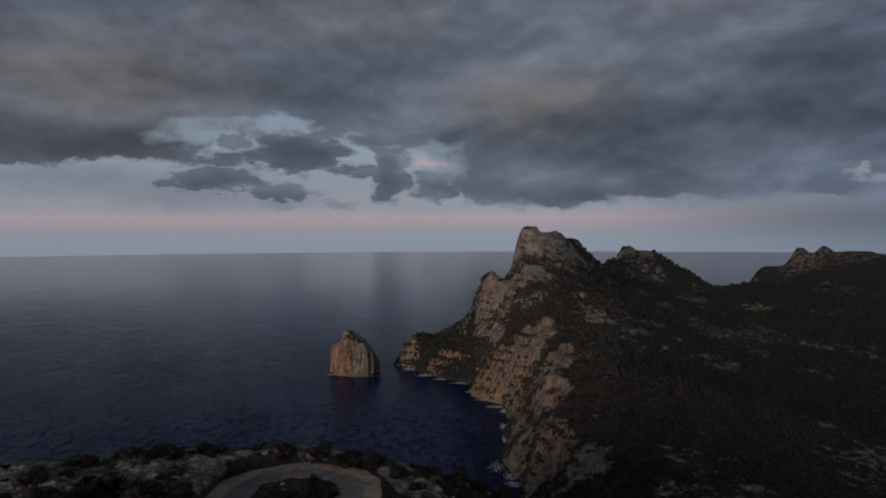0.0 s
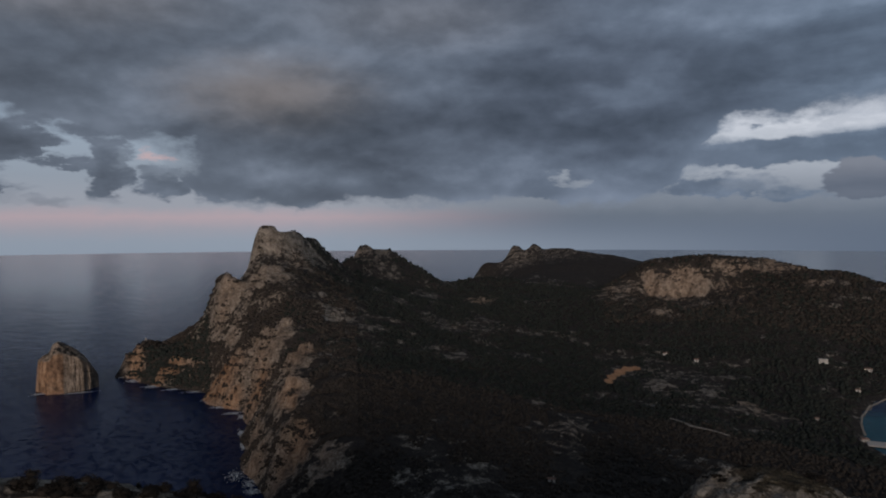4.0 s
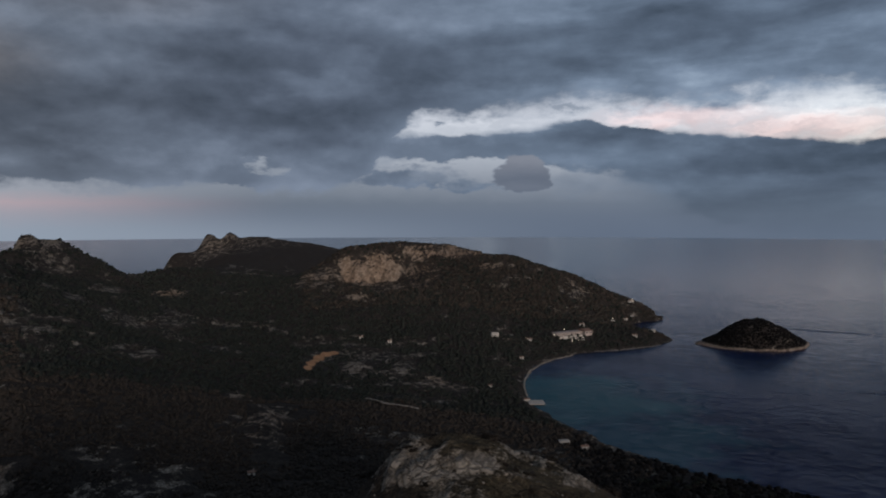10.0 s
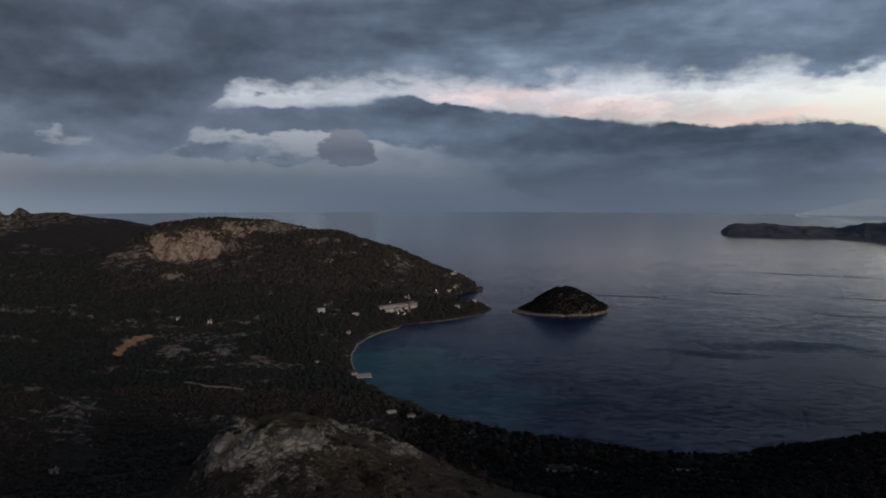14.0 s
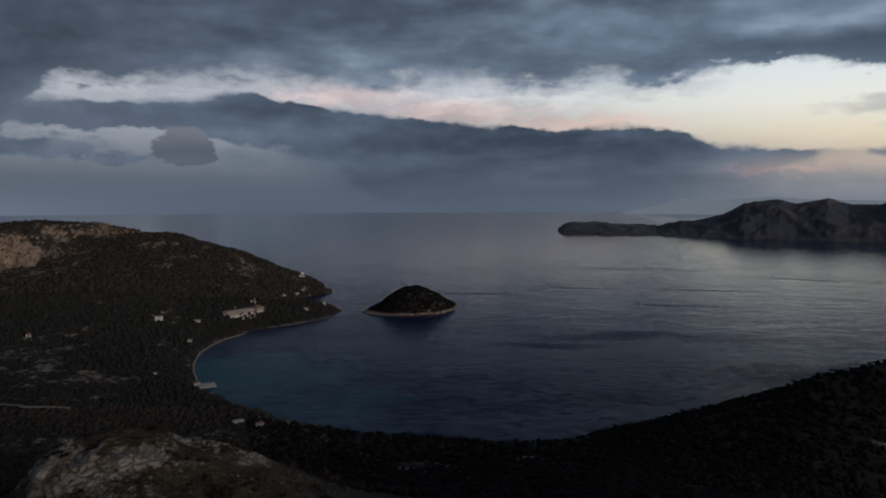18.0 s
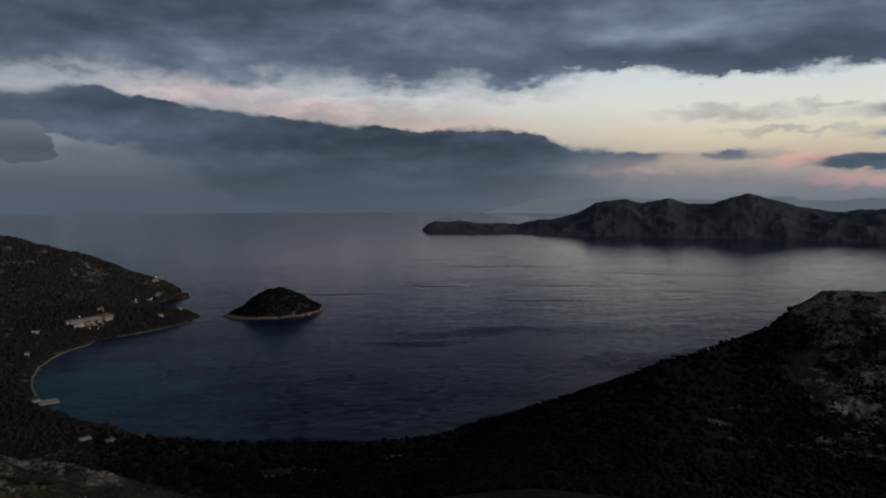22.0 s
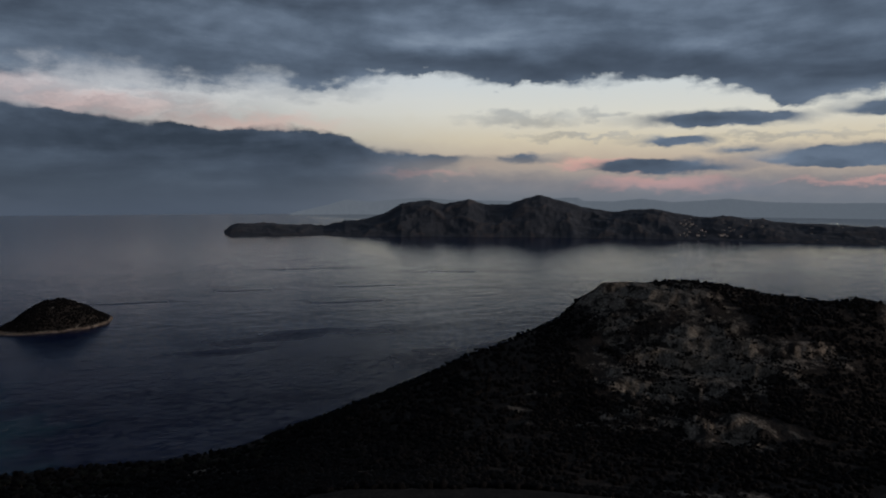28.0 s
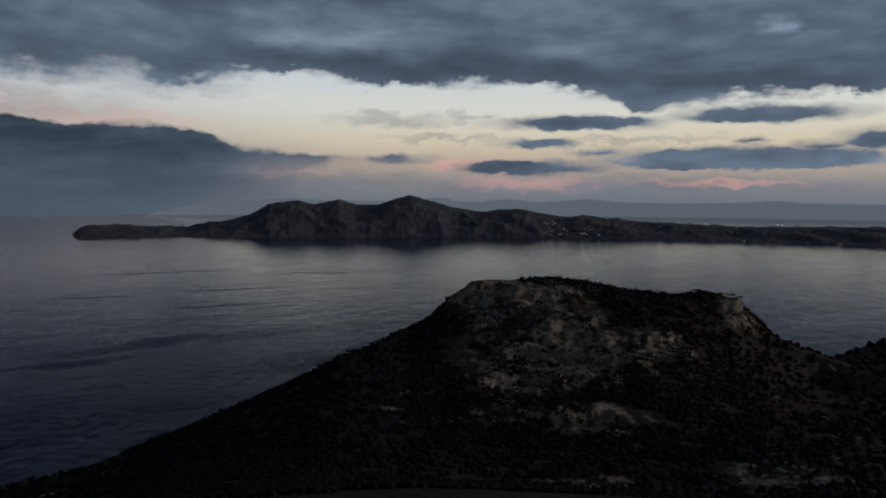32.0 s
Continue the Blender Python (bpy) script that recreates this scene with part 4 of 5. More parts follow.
def ridge_strip(name, line, depth, mat, seed, rough, front=0.35, steps=1100, rows=56, base=-6.0, rocky=1.0):
    """A long hill: crest heights along an arc (azimuth, distance, height), sloping to the sea in front and behind."""
    line = np.array(line, float)
    a = np.linspace(line[0, 0], line[-1, 0], steps)
    d, h = np.interp(a, line[:, 0], line[:, 1]), np.interp(a, line[:, 0], line[:, 2])
    v = np.linspace(-1, 1, rows)
    A, V = np.meshgrid(a, v)
    D = d[None, :] + np.where(V < 0, V * depth * front * 2, V * depth)
    prof = np.where(V < 0, 1 - np.abs(V) ** 1.25, 1 - np.abs(V) ** 1.6)
    x, y = D * np.sin(np.radians(A)), D * np.cos(np.radians(A))
    z = base + (h[None, :] - base) * prof
    n = fbm(x.ravel(), y.ravel(), rough * 12, 5, seed, True, 0.55).reshape(x.shape)
    z = z + (n - 0.55) * rough * 3.2 * sstep(z, -4, 12)* (0.12 + 0.88 * sstep(np.abs(V), 0.0, 0.25))
    z = z + (fbm(x.ravel(), y.ravel(), rough * 1.6, 3, seed + 5).reshape(x.shape) - 0.5) * rough * 0.6
    rock = rocky * (0.12 + 0.5 * sstep(n, 0.60, 0.85) + 0.25 * sstep(z, 45, 100)) - (1 - rocky)
    ob = grid_mesh(name, np.stack([x.ravel(), y.ravel(), z.ravel()], 1), rows, steps, False, mat, {"rock": rock.ravel(), "warm": np.zeros(rock.size), "bare": np.zeros(rock.size)})
    ob.data.flip_normals()
    return ob


PEN = ((81.0, 2550, -0.6), (81.5, 2550, 16.9), (82.2, 2550, 22.8), (84.4, 2550, 25.4), (88.7, 2550, 13.4), (90.4, 2550, 37.4), (91.6, 2550, 37.4), (93.4, 2550, 58.6), (94.9, 2550, 102.0), (97.3, 2550, 113.0),
       (98.4, 2550, 97.0), (100.4, 2550, 115.3), (101.7, 2550, 98.6), (103.6, 2550, 97.6), (104.9, 2550, 120.2), (106.2, 2550, 132.9), (108.1, 2550, 110.4), (109.5, 2550, 90.8), (111.8, 2550, 75.1), (113.2, 2550, 81.0))
PEN2 = ((113.2, 2550, 81.0), (115.0, 2550, 85.9), (116.8, 2550, 70.2), (118.6, 2550, 56.9), (120.8, 2550, 61.8), (123.0, 2550, 48.6), (127.3, 2550, 38.3), (131.3, 2550, 31.9), (135.1, 2550, 31.7), (141.0, 2550, 40.3), (160.0, 2550, 48.0))
# bluish base colour carries the haze over the bay; no glow here
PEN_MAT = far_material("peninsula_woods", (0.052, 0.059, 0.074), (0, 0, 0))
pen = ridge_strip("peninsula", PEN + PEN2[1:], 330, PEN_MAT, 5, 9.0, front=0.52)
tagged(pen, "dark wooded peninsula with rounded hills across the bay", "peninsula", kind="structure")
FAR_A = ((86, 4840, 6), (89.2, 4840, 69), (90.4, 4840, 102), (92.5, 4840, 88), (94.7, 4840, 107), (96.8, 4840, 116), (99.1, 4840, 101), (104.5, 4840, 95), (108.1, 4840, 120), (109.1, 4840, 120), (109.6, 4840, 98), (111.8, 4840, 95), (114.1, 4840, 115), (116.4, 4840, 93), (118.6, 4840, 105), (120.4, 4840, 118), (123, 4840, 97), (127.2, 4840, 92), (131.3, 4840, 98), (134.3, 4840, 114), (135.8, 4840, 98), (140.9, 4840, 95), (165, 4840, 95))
# haze in front of the mountains is put in as a blue-grey glow
far_hills = ridge_strip("backdrop", FAR_A, 90, far_material("haze_glow_hills", (0.05, 0.055, 0.06), (0.128, 0.154, 0.188)), 9, 3.0, front=0.3, rows=14, rocky=0.0)
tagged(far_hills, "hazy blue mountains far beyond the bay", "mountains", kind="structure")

# ---------------------------------------------------------------- islands


def part(name, bm, mat, parent, label=""):
    me = bpy.data.meshes.new(name)
    bm.to_mesh(me)
    bm.free()
    me.materials.append(mat)
    ob = new(name, me)
    ob.parent = parent
    return tagged(ob, label)


def side_axes(a):
    """Across and away, as seen from the middle of the plan."""
    return Vector((math.cos(radians(a)), -math.sin(radians(a)), 0)), Vector((math.sin(radians(a)), math.cos(radians(a)), 0))


def sea_stack(name, a, d, rx, ry, label):
    """A rock standing in the sea: a crooked cap, highest to one side, over a wall of fluted cliff."""
    across, away = side_axes(a)
    mid = polar(a, d + ry * 0.5)
    th = np.linspace(0, 2 * math.pi, 200, endpoint=False)
    lv = np.linspace(0, 1, 64)
    T, L = np.meshgrid(th, lv)
    cap = np.clip(L / 0.4, 0, 1)
    w = np.clip((L - 0.4) / 0.6, 0, 1)
    c, sn = np.cos(T), np.sin(T)
    flute = fbm((c * 20 + 50).ravel(), (sn * 20 + w * 3 + 50).ravel(), 5.0, 5, 4, True, 0.6).reshape(T.shape)
    plan = 1 + 0.07 * np.sin(3 * T + 1) + 0.05 * np.sin(5 * T)
    r = (0.93 * cap + 0.07 * w ** 0.8) * plan * (1 + 0.22 * (flute - 0.5) * (0.3 + 0.7 * cap))
    u, v = rx * r * c, ry * r * sn
    crown = np.interp(u / rx, [-1.1, -0.92, -0.72, -0.58, -0.46, -0.28, -0.1, 0.15, 0.45, 0.7, 0.9, 1.1], [22, 25, 28, 30, 36, 38.5, 37, 34.5, 29, 23, 16, 10])
    crown = crown * (1 - 0.16 * (cap * np.abs(sn)) ** 2) + (fbm((u + 40).ravel(), (v + 60).ravel(), 7, 4, 8, True).reshape(T.shape) - 0.5) * 5.0 * (1 - w)
    ledge = 0.035 * np.sin(w * 21 + 2 * np.sin(2 * T))
    z = crown * (1 - np.clip(w + ledge * w * (1 - w) * 4, 0, 1)) - 2.0 * w
    p = np.array(mid)[None, None, :] + u[..., None] * np.array(across) + v[..., None] * np.array(away)
    p[..., 2] = z
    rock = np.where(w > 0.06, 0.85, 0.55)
    # ochre rock; its lit left side is put in as a stronger tint
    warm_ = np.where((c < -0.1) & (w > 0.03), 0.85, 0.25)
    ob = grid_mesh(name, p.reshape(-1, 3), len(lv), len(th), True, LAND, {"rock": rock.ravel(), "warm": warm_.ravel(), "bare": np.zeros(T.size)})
    if ob.data.polygons[5].normal.z < 0:
        ob.data.flip_normals()
    return tagged(ob, label, "islet")


sea_stack("rock_islet", -7.25, 655, 21.5, 17, "steep ochre and grey limestone islet in the sea")


def low_islet(a0, d0, a1, d1):
    """A low wooded islet, drawn out from one tip to the other, with its broad side towards the bay."""
    tip, end = polar(a0, d0), polar(a1, d1)
    along = (end - tip).normalized()
    side = Vector((-along.y, along.x, 0))
    if side.dot(tip) > 0:
        side = -side
    length = (end - tip).length
    u = np.linspace(0.0, 1.0, 240)
    v = np.linspace(-1.05, 1.05, 100)
    U, V = np.meshgrid(u, v)
    crest = np.interp(U, [0, 0.06, 0.13, 0.21, 0.28, 0.37, 0.46, 0.57, 0.64, 0.72, 0.80, 0.90, 1.0], [0.6, 1.8, 4.2, 8.0, 14.6, 20.4, 23.2, 24.2, 22.6, 18.2, 12.0, 5.0, 0.8])
    wob_ = 1 + 0.22 * (fbm(U.ravel() * 160 + 70, V.ravel() * 3 + 9, 14, 4, 71).reshape(U.shape) - 0.5)
    wide = np.clip(np.sin(np.pi * np.clip(U, 0.002, 0.998)), 0, 1) ** 0.55 * np.where(V > 0, 50.0, 24.0) * wob_ + 0.6
    X, Y = U * length, V * wide
    prof = np.clip(1 - np.abs(V) ** 1.9, 0, 1)
    n = fbm(X.ravel() + 300, Y.ravel() + 90, 14, 4, 33, True).reshape(U.shape)
    z = 0.9 * sstep(1.02 - np.abs(V), 0.0, 0.09) * (1 + 0.9 * (n - 0.5)) + np.maximum(crest - 1.0, 0) * prof ** 1.1 - 0.3
    z = np.where(np.abs(V) > 1, -2.5, z + (n - 0.5) * 2.0 * sstep(z, 1, 4))
    shore = 1 - sstep(z, 1.2, 2.6)
    p = np.array(tip)[None, None, :] + X[..., None] * np.array(along) + Y[..., None] * np.array(side)
    p[..., 2] = z
    rock = np.maximum(0.85 * shore, 0.1)
    ob = grid_mesh("islet", p.reshape(-1, 3), len(v), len(u), False, LAND, {"rock": rock.ravel(), "warm": (0.3 * shore).ravel(), "bare": np.zeros(U.size)})
    if ob.data.polygons[len(ob.data.polygons) // 2].normal.z < 0:
        ob.data.flip_normals()
    tagged(ob, "low wooded islet with a pale rocky shore", "islet")
    ok = (z > 2.4) & (np.abs(V) < 0.93)
    return p[ok]


ISLET_TOP = low_islet(65.15, 770, 72.6, 832)

# ---------------------------------------------------------------- woods and scrub
ICO_V, ICO_F = None, None


def ico():
    b = bmesh.new()
    bmesh.ops.create_icosphere(b, subdivisions=1, radius=1.0)
    v = np.array([x.co[:] for x in b.verts])
    f = np.array([[x.index for x in q.verts] for q in b.faces])
    b.free()
    return v, f


ICO_V, ICO_F = ico()


def tri_mesh(name, verts, faces, mat):
    me = bpy.data.meshes.new(name)
    me.vertices.add(len(verts))
    me.vertices.foreach_set("co", np.asarray(verts, np.float32).ravel())
    me.loops.add(faces.size)
    me.loops.foreach_set("vertex_index", faces.ravel().astype(np.int32))
    me.polygons.add(len(faces))
    me.polygons.foreach_set("loop_start", np.arange(0, faces.size, 3, dtype=np.int32))
    me.polygons.foreach_set("loop_total", np.full(len(faces), 3, np.int32))
    me.update(calc_edges=True)
    me.shade_smooth()
    me.materials.append(mat)
    return me


def clumps(name, pts, rad, mat, label, rng, squash=0.85):
    """Many small uneven crowns joined into one object."""
    n = len(pts)
    v = ICO_V[None] * (0.70 + 0.6 * rng.random((n, len(ICO_V), 1)))
    ang = rng.random(n) * 6.283
    ca, sa = np.cos(ang)[:, None], np.sin(ang)[:, None]
    x, y = v[..., 0] * ca - v[..., 1] * sa, v[..., 0] * sa + v[..., 1] * ca
    stretch = 0.8 + 0.5 * rng.random((n, 1))
    out = np.stack([x * rad[:, None] * stretch, y * rad[:, None], v[..., 2] * rad[:, None] * squash * (0.8 + 0.6 * rng.random((n, 1)))], 2)
    out = out + pts[:, None, :] + np.array([0, 0, 1.0])[None, None] * (rad * 0.45)[:, None, None]
    f = ICO_F[None] + (np.arange(n) * len(ICO_V))[:, None, None]
    return tagged(new(name, tri_mesh(name, out.reshape(-1, 3), f.reshape(-1, 3), mat)), label, "trees", kind="stuff")


rng = np.random.default_rng(7)


def scatter(n, a0, a1, d0, d1, bare_limit, patchy=1.9):
    """Places on the land where bushes and trees grow, thinner on rock."""
    a = rng.uniform(a0, a1, n)
    d = np.exp(rng.uniform(math.log(d0), math.log(d1), n))
    x, y = d * np.sin(np.radians(a)), d * np.cos(np.radians(a))
    z, rock, _, bare, _, _ = relief(x, y)
    gap = 0.5 * fbm(x, y, 9, 3, 61) + 0.5 * fbm(x, y, 26, 3, 62)
    keep = (z > 1.4) & (bare < 0.15) & (rock + patchy * (gap - 0.5) < bare_limit)
    return np.stack([x, y, z], 1)[keep], d[keep], rock[keep]


def wood(name, n, a0, a1, d0, d1, limit, base, mat, label, squash=0.85, patchy=1.9):
    p, d, r = scatter(n, a0, a1, d0, d1, limit, patchy)
    rad = (base + 0.0011 * d) * (0.65 + 0.8 * rng.random(len(d)) ** 1.5) * np.where(r > 0.3, 0.7, 1.0)
    return clumps(name, p, rad, mat, label, rng, squash)


wood("valley_woods", 36000, 8, 62, 430, 1250, 0.34, 0.50, PINE, "dark pine woods covering the valley and hillsides")
wood("valley_scrub", 24000, 7, 62, 210, 440, 0.30, 0.36, SCRUB, "brown-green maquis between pale rocks in the valley")
wood("cliff_scrub", 26000, -3.4, 14, 330, 740, 0.60, 0.62, SCRUB, "dark maquis bushes clinging to the headland cliffs", 0.7, 8.0)
wood("shore_woods", 9500, 56, 100, 160, 420, 0.42, 0.8, SHADED_LEAVES, "dark pines along the bay shore")
wood("south_woods", 14500, 84, 146, 170, 640, 0.40, 0.75, SHADED_LEAVES, "dark pines and shrubs on the southern ridge")
wood("knoll_scrub", 2600, 36, 64, 108, 165, 0.50, 0.06, SCRUB, "brown-green tussocks and low shrubs on the rocky knoll", 0.7, 4.0)
wood("ridge_scrub", 9000, 106, 134, 285, 500, 0.52, 0.42, SHADED_LEAVES, "dark shrubs between the rocks of the southern ridge", 0.75, 4.2)
wood("cape_scrub", 2600, -3.2, 2.6, 585, 700, 1.15, 0.7, PINE, "dark green pines and scrub on the cape below the peak", 0.8, 2.2)
wood("hill_scrub", 8000, 34, 63, 780, 1020, 0.60, 0.6, SCRUB, "low scrub between pale outcrops on the far hill", 0.7, 3.6)
pick = rng.choice(len(ISLET_TOP), 3200)
clumps("islet_woods", ISLET_TOP[pick], 0.55 + 0.7 * rng.random(3200), SHADED_LEAVES, "dark low pines covering the islet", rng)

# peninsula woods: small clumps along the skyline and slopes are left to its surface

# ---------------------------------------------------------------- near bushes, rocks and pines


def leaf_ball(seed, lobes, tufts, size, flat=0.8):
    """A shrub's leaves: tufts of small blades round a few uneven lobes. Unit radius."""
    g = np.random.default_rng(seed)
    vs, fs = [], []
    k = 0
    for _ in range(lobes):
        c = g.normal(0, 0.38, 3)
        c[2] = abs(c[2]) * 0.9 + 0.25
        lr = g.uniform(0.32, 0.55)
        core = ICO_V * lr * 0.8 * (0.8 + 0.4 * g.random((len(ICO_V), 1))) + c
        core[:, 2] *= flat
        vs.append(core)
        fs.append(ICO_F + k)
        k += len(core)
        d = g.normal(0, 1, (tufts, 3))
        d /= np.linalg.norm(d, axis=1)[:, None]
        p = c + d * lr * g.uniform(0.75, 1.12, (tufts, 1))
        s1 = np.cross(d, g.normal(0, 1, (tufts, 3)))
        s1 /= np.linalg.norm(s1, axis=1)[:, None] + 1e-6
        tip = p + d * size * g.uniform(0.7, 1.6, (tufts, 1)) + s1 * size * g.normal(0, 0.4, (tufts, 1))
        tri = np.stack([p - s1 * size * 0.55, p + s1 * size * 0.55, tip], 1)
        tri[..., 2] *= flat
        vs.append(tri.reshape(-1, 3))
        fs.append(np.arange(tufts * 3).reshape(-1, 3) + k)
        k += tufts * 3
    return np.concatenate(vs), np.concatenate(fs)


def branch(bm, a, b, r0, r1, sides=6):
    a, b = Vector(a), Vector(b)
    q = (b - a).to_track_quat("Z", "Y")
    rings = []
    for p, r in ((a, r0), (b, r1)):
        rings.append([bm.verts.new(p + q @ Vector((r * math.cos(6.283 * i / sides), r * math.sin(6.283 * i / sides), 0))) for i in range(sides)])
    for i in range(sides):
        j = (i + 1) % sides
        bm.faces.new((rings[0][i], rings[0][j], rings[1][j], rings[1][i]))
    bm.faces.new(rings[1])


def make_bush(seed):
    ob = new("bush", None)
    v, f = leaf_ball(seed, 11, 120, 0.11, 0.62)
    crown = new("leaves", tri_mesh("leaves", v, f, BUSH))
    crown.parent = ob
    bm = bmesh.new()
    for i in range(4):
        an = i * 1.6 + seed
        branch(bm, (0.05 * math.cos(an), 0.05 * math.sin(an), -0.25), (0.35 * math.cos(an), 0.35 * math.sin(an), 0.4), 0.04, 0.02, 5)
    part("stems", bm, BARK, ob)
    return tagged(ob, "dense dark evergreen shrub on rocky ground", "bush", "shrubs on the near hilltop")


def make_pine(seed):
    g = random.Random(seed)
    ob = new("pine_tree", None)
    bm = bmesh.new()
    pts = [Vector((0, 0, -0.6))]
    for i in range(4):
        pts.append(Vector((pts[-1].x + g.uniform(-0.12, 0.12), pts[-1].y + g.uniform(-0.12, 0.12), 0.75 * (i + 1))))
    for i in range(4):
        branch(bm, pts[i], pts[i + 1], 0.17 - 0.03 * i, 0.14 - 0.03 * i)
    part("trunk", bm, BARK, ob)
    for i in range(4):
        bm = bmesh.new()
        an = i * 1.57 + g.uniform(-0.4, 0.4)
        branch(bm, pts[2 + i % 2], pts[2 + i % 2] + Vector((0.9 * math.cos(an), 0.9 * math.sin(an), 0.7)), 0.07, 0.03, 5)
        part("limb", bm, BARK, ob)
    v, f = leaf_ball(seed + 50, 11, 90, 0.14, 0.8)
    v = v * np.array([1.75, 1.75, 1.5]) + np.array([pts[4].x, pts[4].y, 2.1])
    crown = new("crown", tri_mesh("crown", v, f, PINE))
    crown.parent = ob
    return tagged(ob, "dark umbrella-crowned pine on the slope", "tree", "pines on the slopes")


def make_boulder(seed):
    g = random.Random(seed)
    cuts = []
    for _ in range(16):
        d = Vector((g.gauss(0, 1), g.gauss(0, 1), g.gauss(0, 1))).normalized()
        cuts.append((d, g.uniform(0.55, 1.0)))
    bm = bmesh.new()
    bmesh.ops.create_icosphere(bm, subdivisions=2, radius=1.0)
    o = Vector((seed * 7.3, seed * 3.1, seed))
    for v in bm.verts:
        p = v.co.normalized()
        r = min([h / max(d.dot(p), 0.05) for d, h in cuts] + [1.25])
        q = p * r * 2 + o
        v.co = p * r * (1 + 0.10 * noise.noise(q) + 0.06 * noise.noise(q * 3) + 0.03 * noise.noise(q * 8))
        v.co.z *= 0.6
    me = bpy.data.meshes.new("boulder")
    bm.to_mesh(me)
    bm.free()
    me.materials.append(STONE)
    return tagged(new("boulder", me), "weathered pale grey limestone boulder", "rock", "boulders on the hilltop")


def strew(kinds, spots, sink):
    """Copies over the land: azimuth, distance, size."""
    first = set()
    for i, (a, d, s) in enumerate(spots):
        src = kinds[i % len(kinds)]
        p = polar(a, d)
        z = ground_z(p.x, p.y)
        m = Matrix.Translation((p.x, p.y, z - sink * s)) @ Matrix.Rotation(i * 2.4, 4, "Z")
        if id(src) not in first:
            first.add(id(src))
            src.matrix_world = m
            src.scale = (s, s, s)
        else:
            c = copy_thing(src, m)
            c.scale = (s, s, s)


g0 = random.Random(11)
bush_spots = [(-22.3, 85, 3.6), (-29.0, 86, 3.0), (-33.0, 84, 2.8), (-25.8, 90, 2.4), (-30.5, 95, 1.9), (-21.6, 100, 2.2), (-18.5, 101, 1.6), (-27.0, 100, 1.6), (-24.0, 100, 1.7), (-10.2, 100.5, 2.2), (-7.6, 98.5, 2.3), (-5.6, 97, 2.0), (-3.8, 95, 1.7),
              (-12.8, 102, 1.6), (-15.0, 102.5, 1.2), (-17.0, 94.5, 1.4), (-13.0, 85.5, 1.7), (-11.2, 86, 1.6), (-9.6, 85, 1.2), (-14.0, 87.5, 1.0), (-11.0, 89.0, 0.8), (-1.5, 96, 1.8), (0.8, 98, 2.0), (2.8, 99, 1.7), (4.6, 99, 1.8), (-2.4, 90, 1.3), (1.2, 92, 1.2)]
bush_spots += [(g0.uniform(-36, 6), g0.uniform(84, 106), g0.uniform(0.4, 0.95)) for _ in range(70)]
bush_spots += [(g0.uniform(37, 64), g0.uniform(112, 165), g0.uniform(0.35, 0.95)) for _ in range(70)]
bush_spots += [(53.6, 118, 2.0), (44.5, 141, 1.3), (49, 141, 1.6), (39.5, 148, 2.2), (59, 146, 2.4), (62, 150, 2.6)]
bush_spots = [b for b in bush_spots if abs(math.hypot(polar(b[0], b[1]).x + 18.5, polar(b[0], b[1]).y - 86.5) - 8.2) > 2.6 + b[2] * 0.4]
strew([make_bush(s) for s in range(5)], bush_spots, 0.12)
rock_spots = [(-31.2, 101, 1.4), (-26.5, 101, 1.6), (-20.6, 104, 1.3), (-19.6, 98, 1.2), (-16.2, 100, 1.6), (-14.4, 101, 1.5), (-23.6, 96, 1.0), (-24.6, 86, 1.2), (-32.0, 88, 1.6), (-2.2, 94, 1.9), (-0.6, 92, 1.7), (-3.2, 91, 1.4), (1.0, 95, 1.4), (-11.6, 88.0, 0.7), (-10.4, 86.5, 0.6), (-12.2, 84.5, 0.7)]
rock_spots += [(g0.uniform(-36, 5), g0.uniform(86, 106), g0.uniform(0.25, 0.8)) for _ in range(110)]
rock_spots += [(g0.uniform(39.5, 50), g0.uniform(114, 142), g0.uniform(0.2, 0.65)) for _ in range(50)] + [(g0.uniform(50, 60), g0.uniform(122, 146), g0.uniform(0.2, 0.6)) for _ in range(24)]
rock_spots = [b for b in rock_spots if abs(math.hypot(polar(b[0], b[1]).x + 18.5, polar(b[0], b[1]).y - 86.5) - 8.2) > 2.6 + b[2]]
strew([make_boulder(s) for s in range(8)], [(a, d, 0.75 * r) for a, d, r in rock_spots], 0.34)
pine_spots = [(61 + i * 0.47 + g0.uniform(-0.3, 0.3), 330 + g0.uniform(-22, 10), g0.uniform(0.7, 1.25)) for i in range(50)]
pine_spots += [(a, float(np.interp(a, (84, 91, 100, 105, 108.4), (350, 384, 428, 455, 464))) + g0.uniform(-8, 4), g0.uniform(0.55, 1.0)) for a in np.linspace(84, 108.4, 64)]
pine_spots += [(a, 498 + g0.uniform(-8, 5), g0.uniform(0.5, 0.9)) for a in np.linspace(121.5, 132.2, 40)]
strew([make_pine(s) for s in range(4)], pine_spots, 0.05)

# ---------------------------------------------------------------- road on the near hilltop


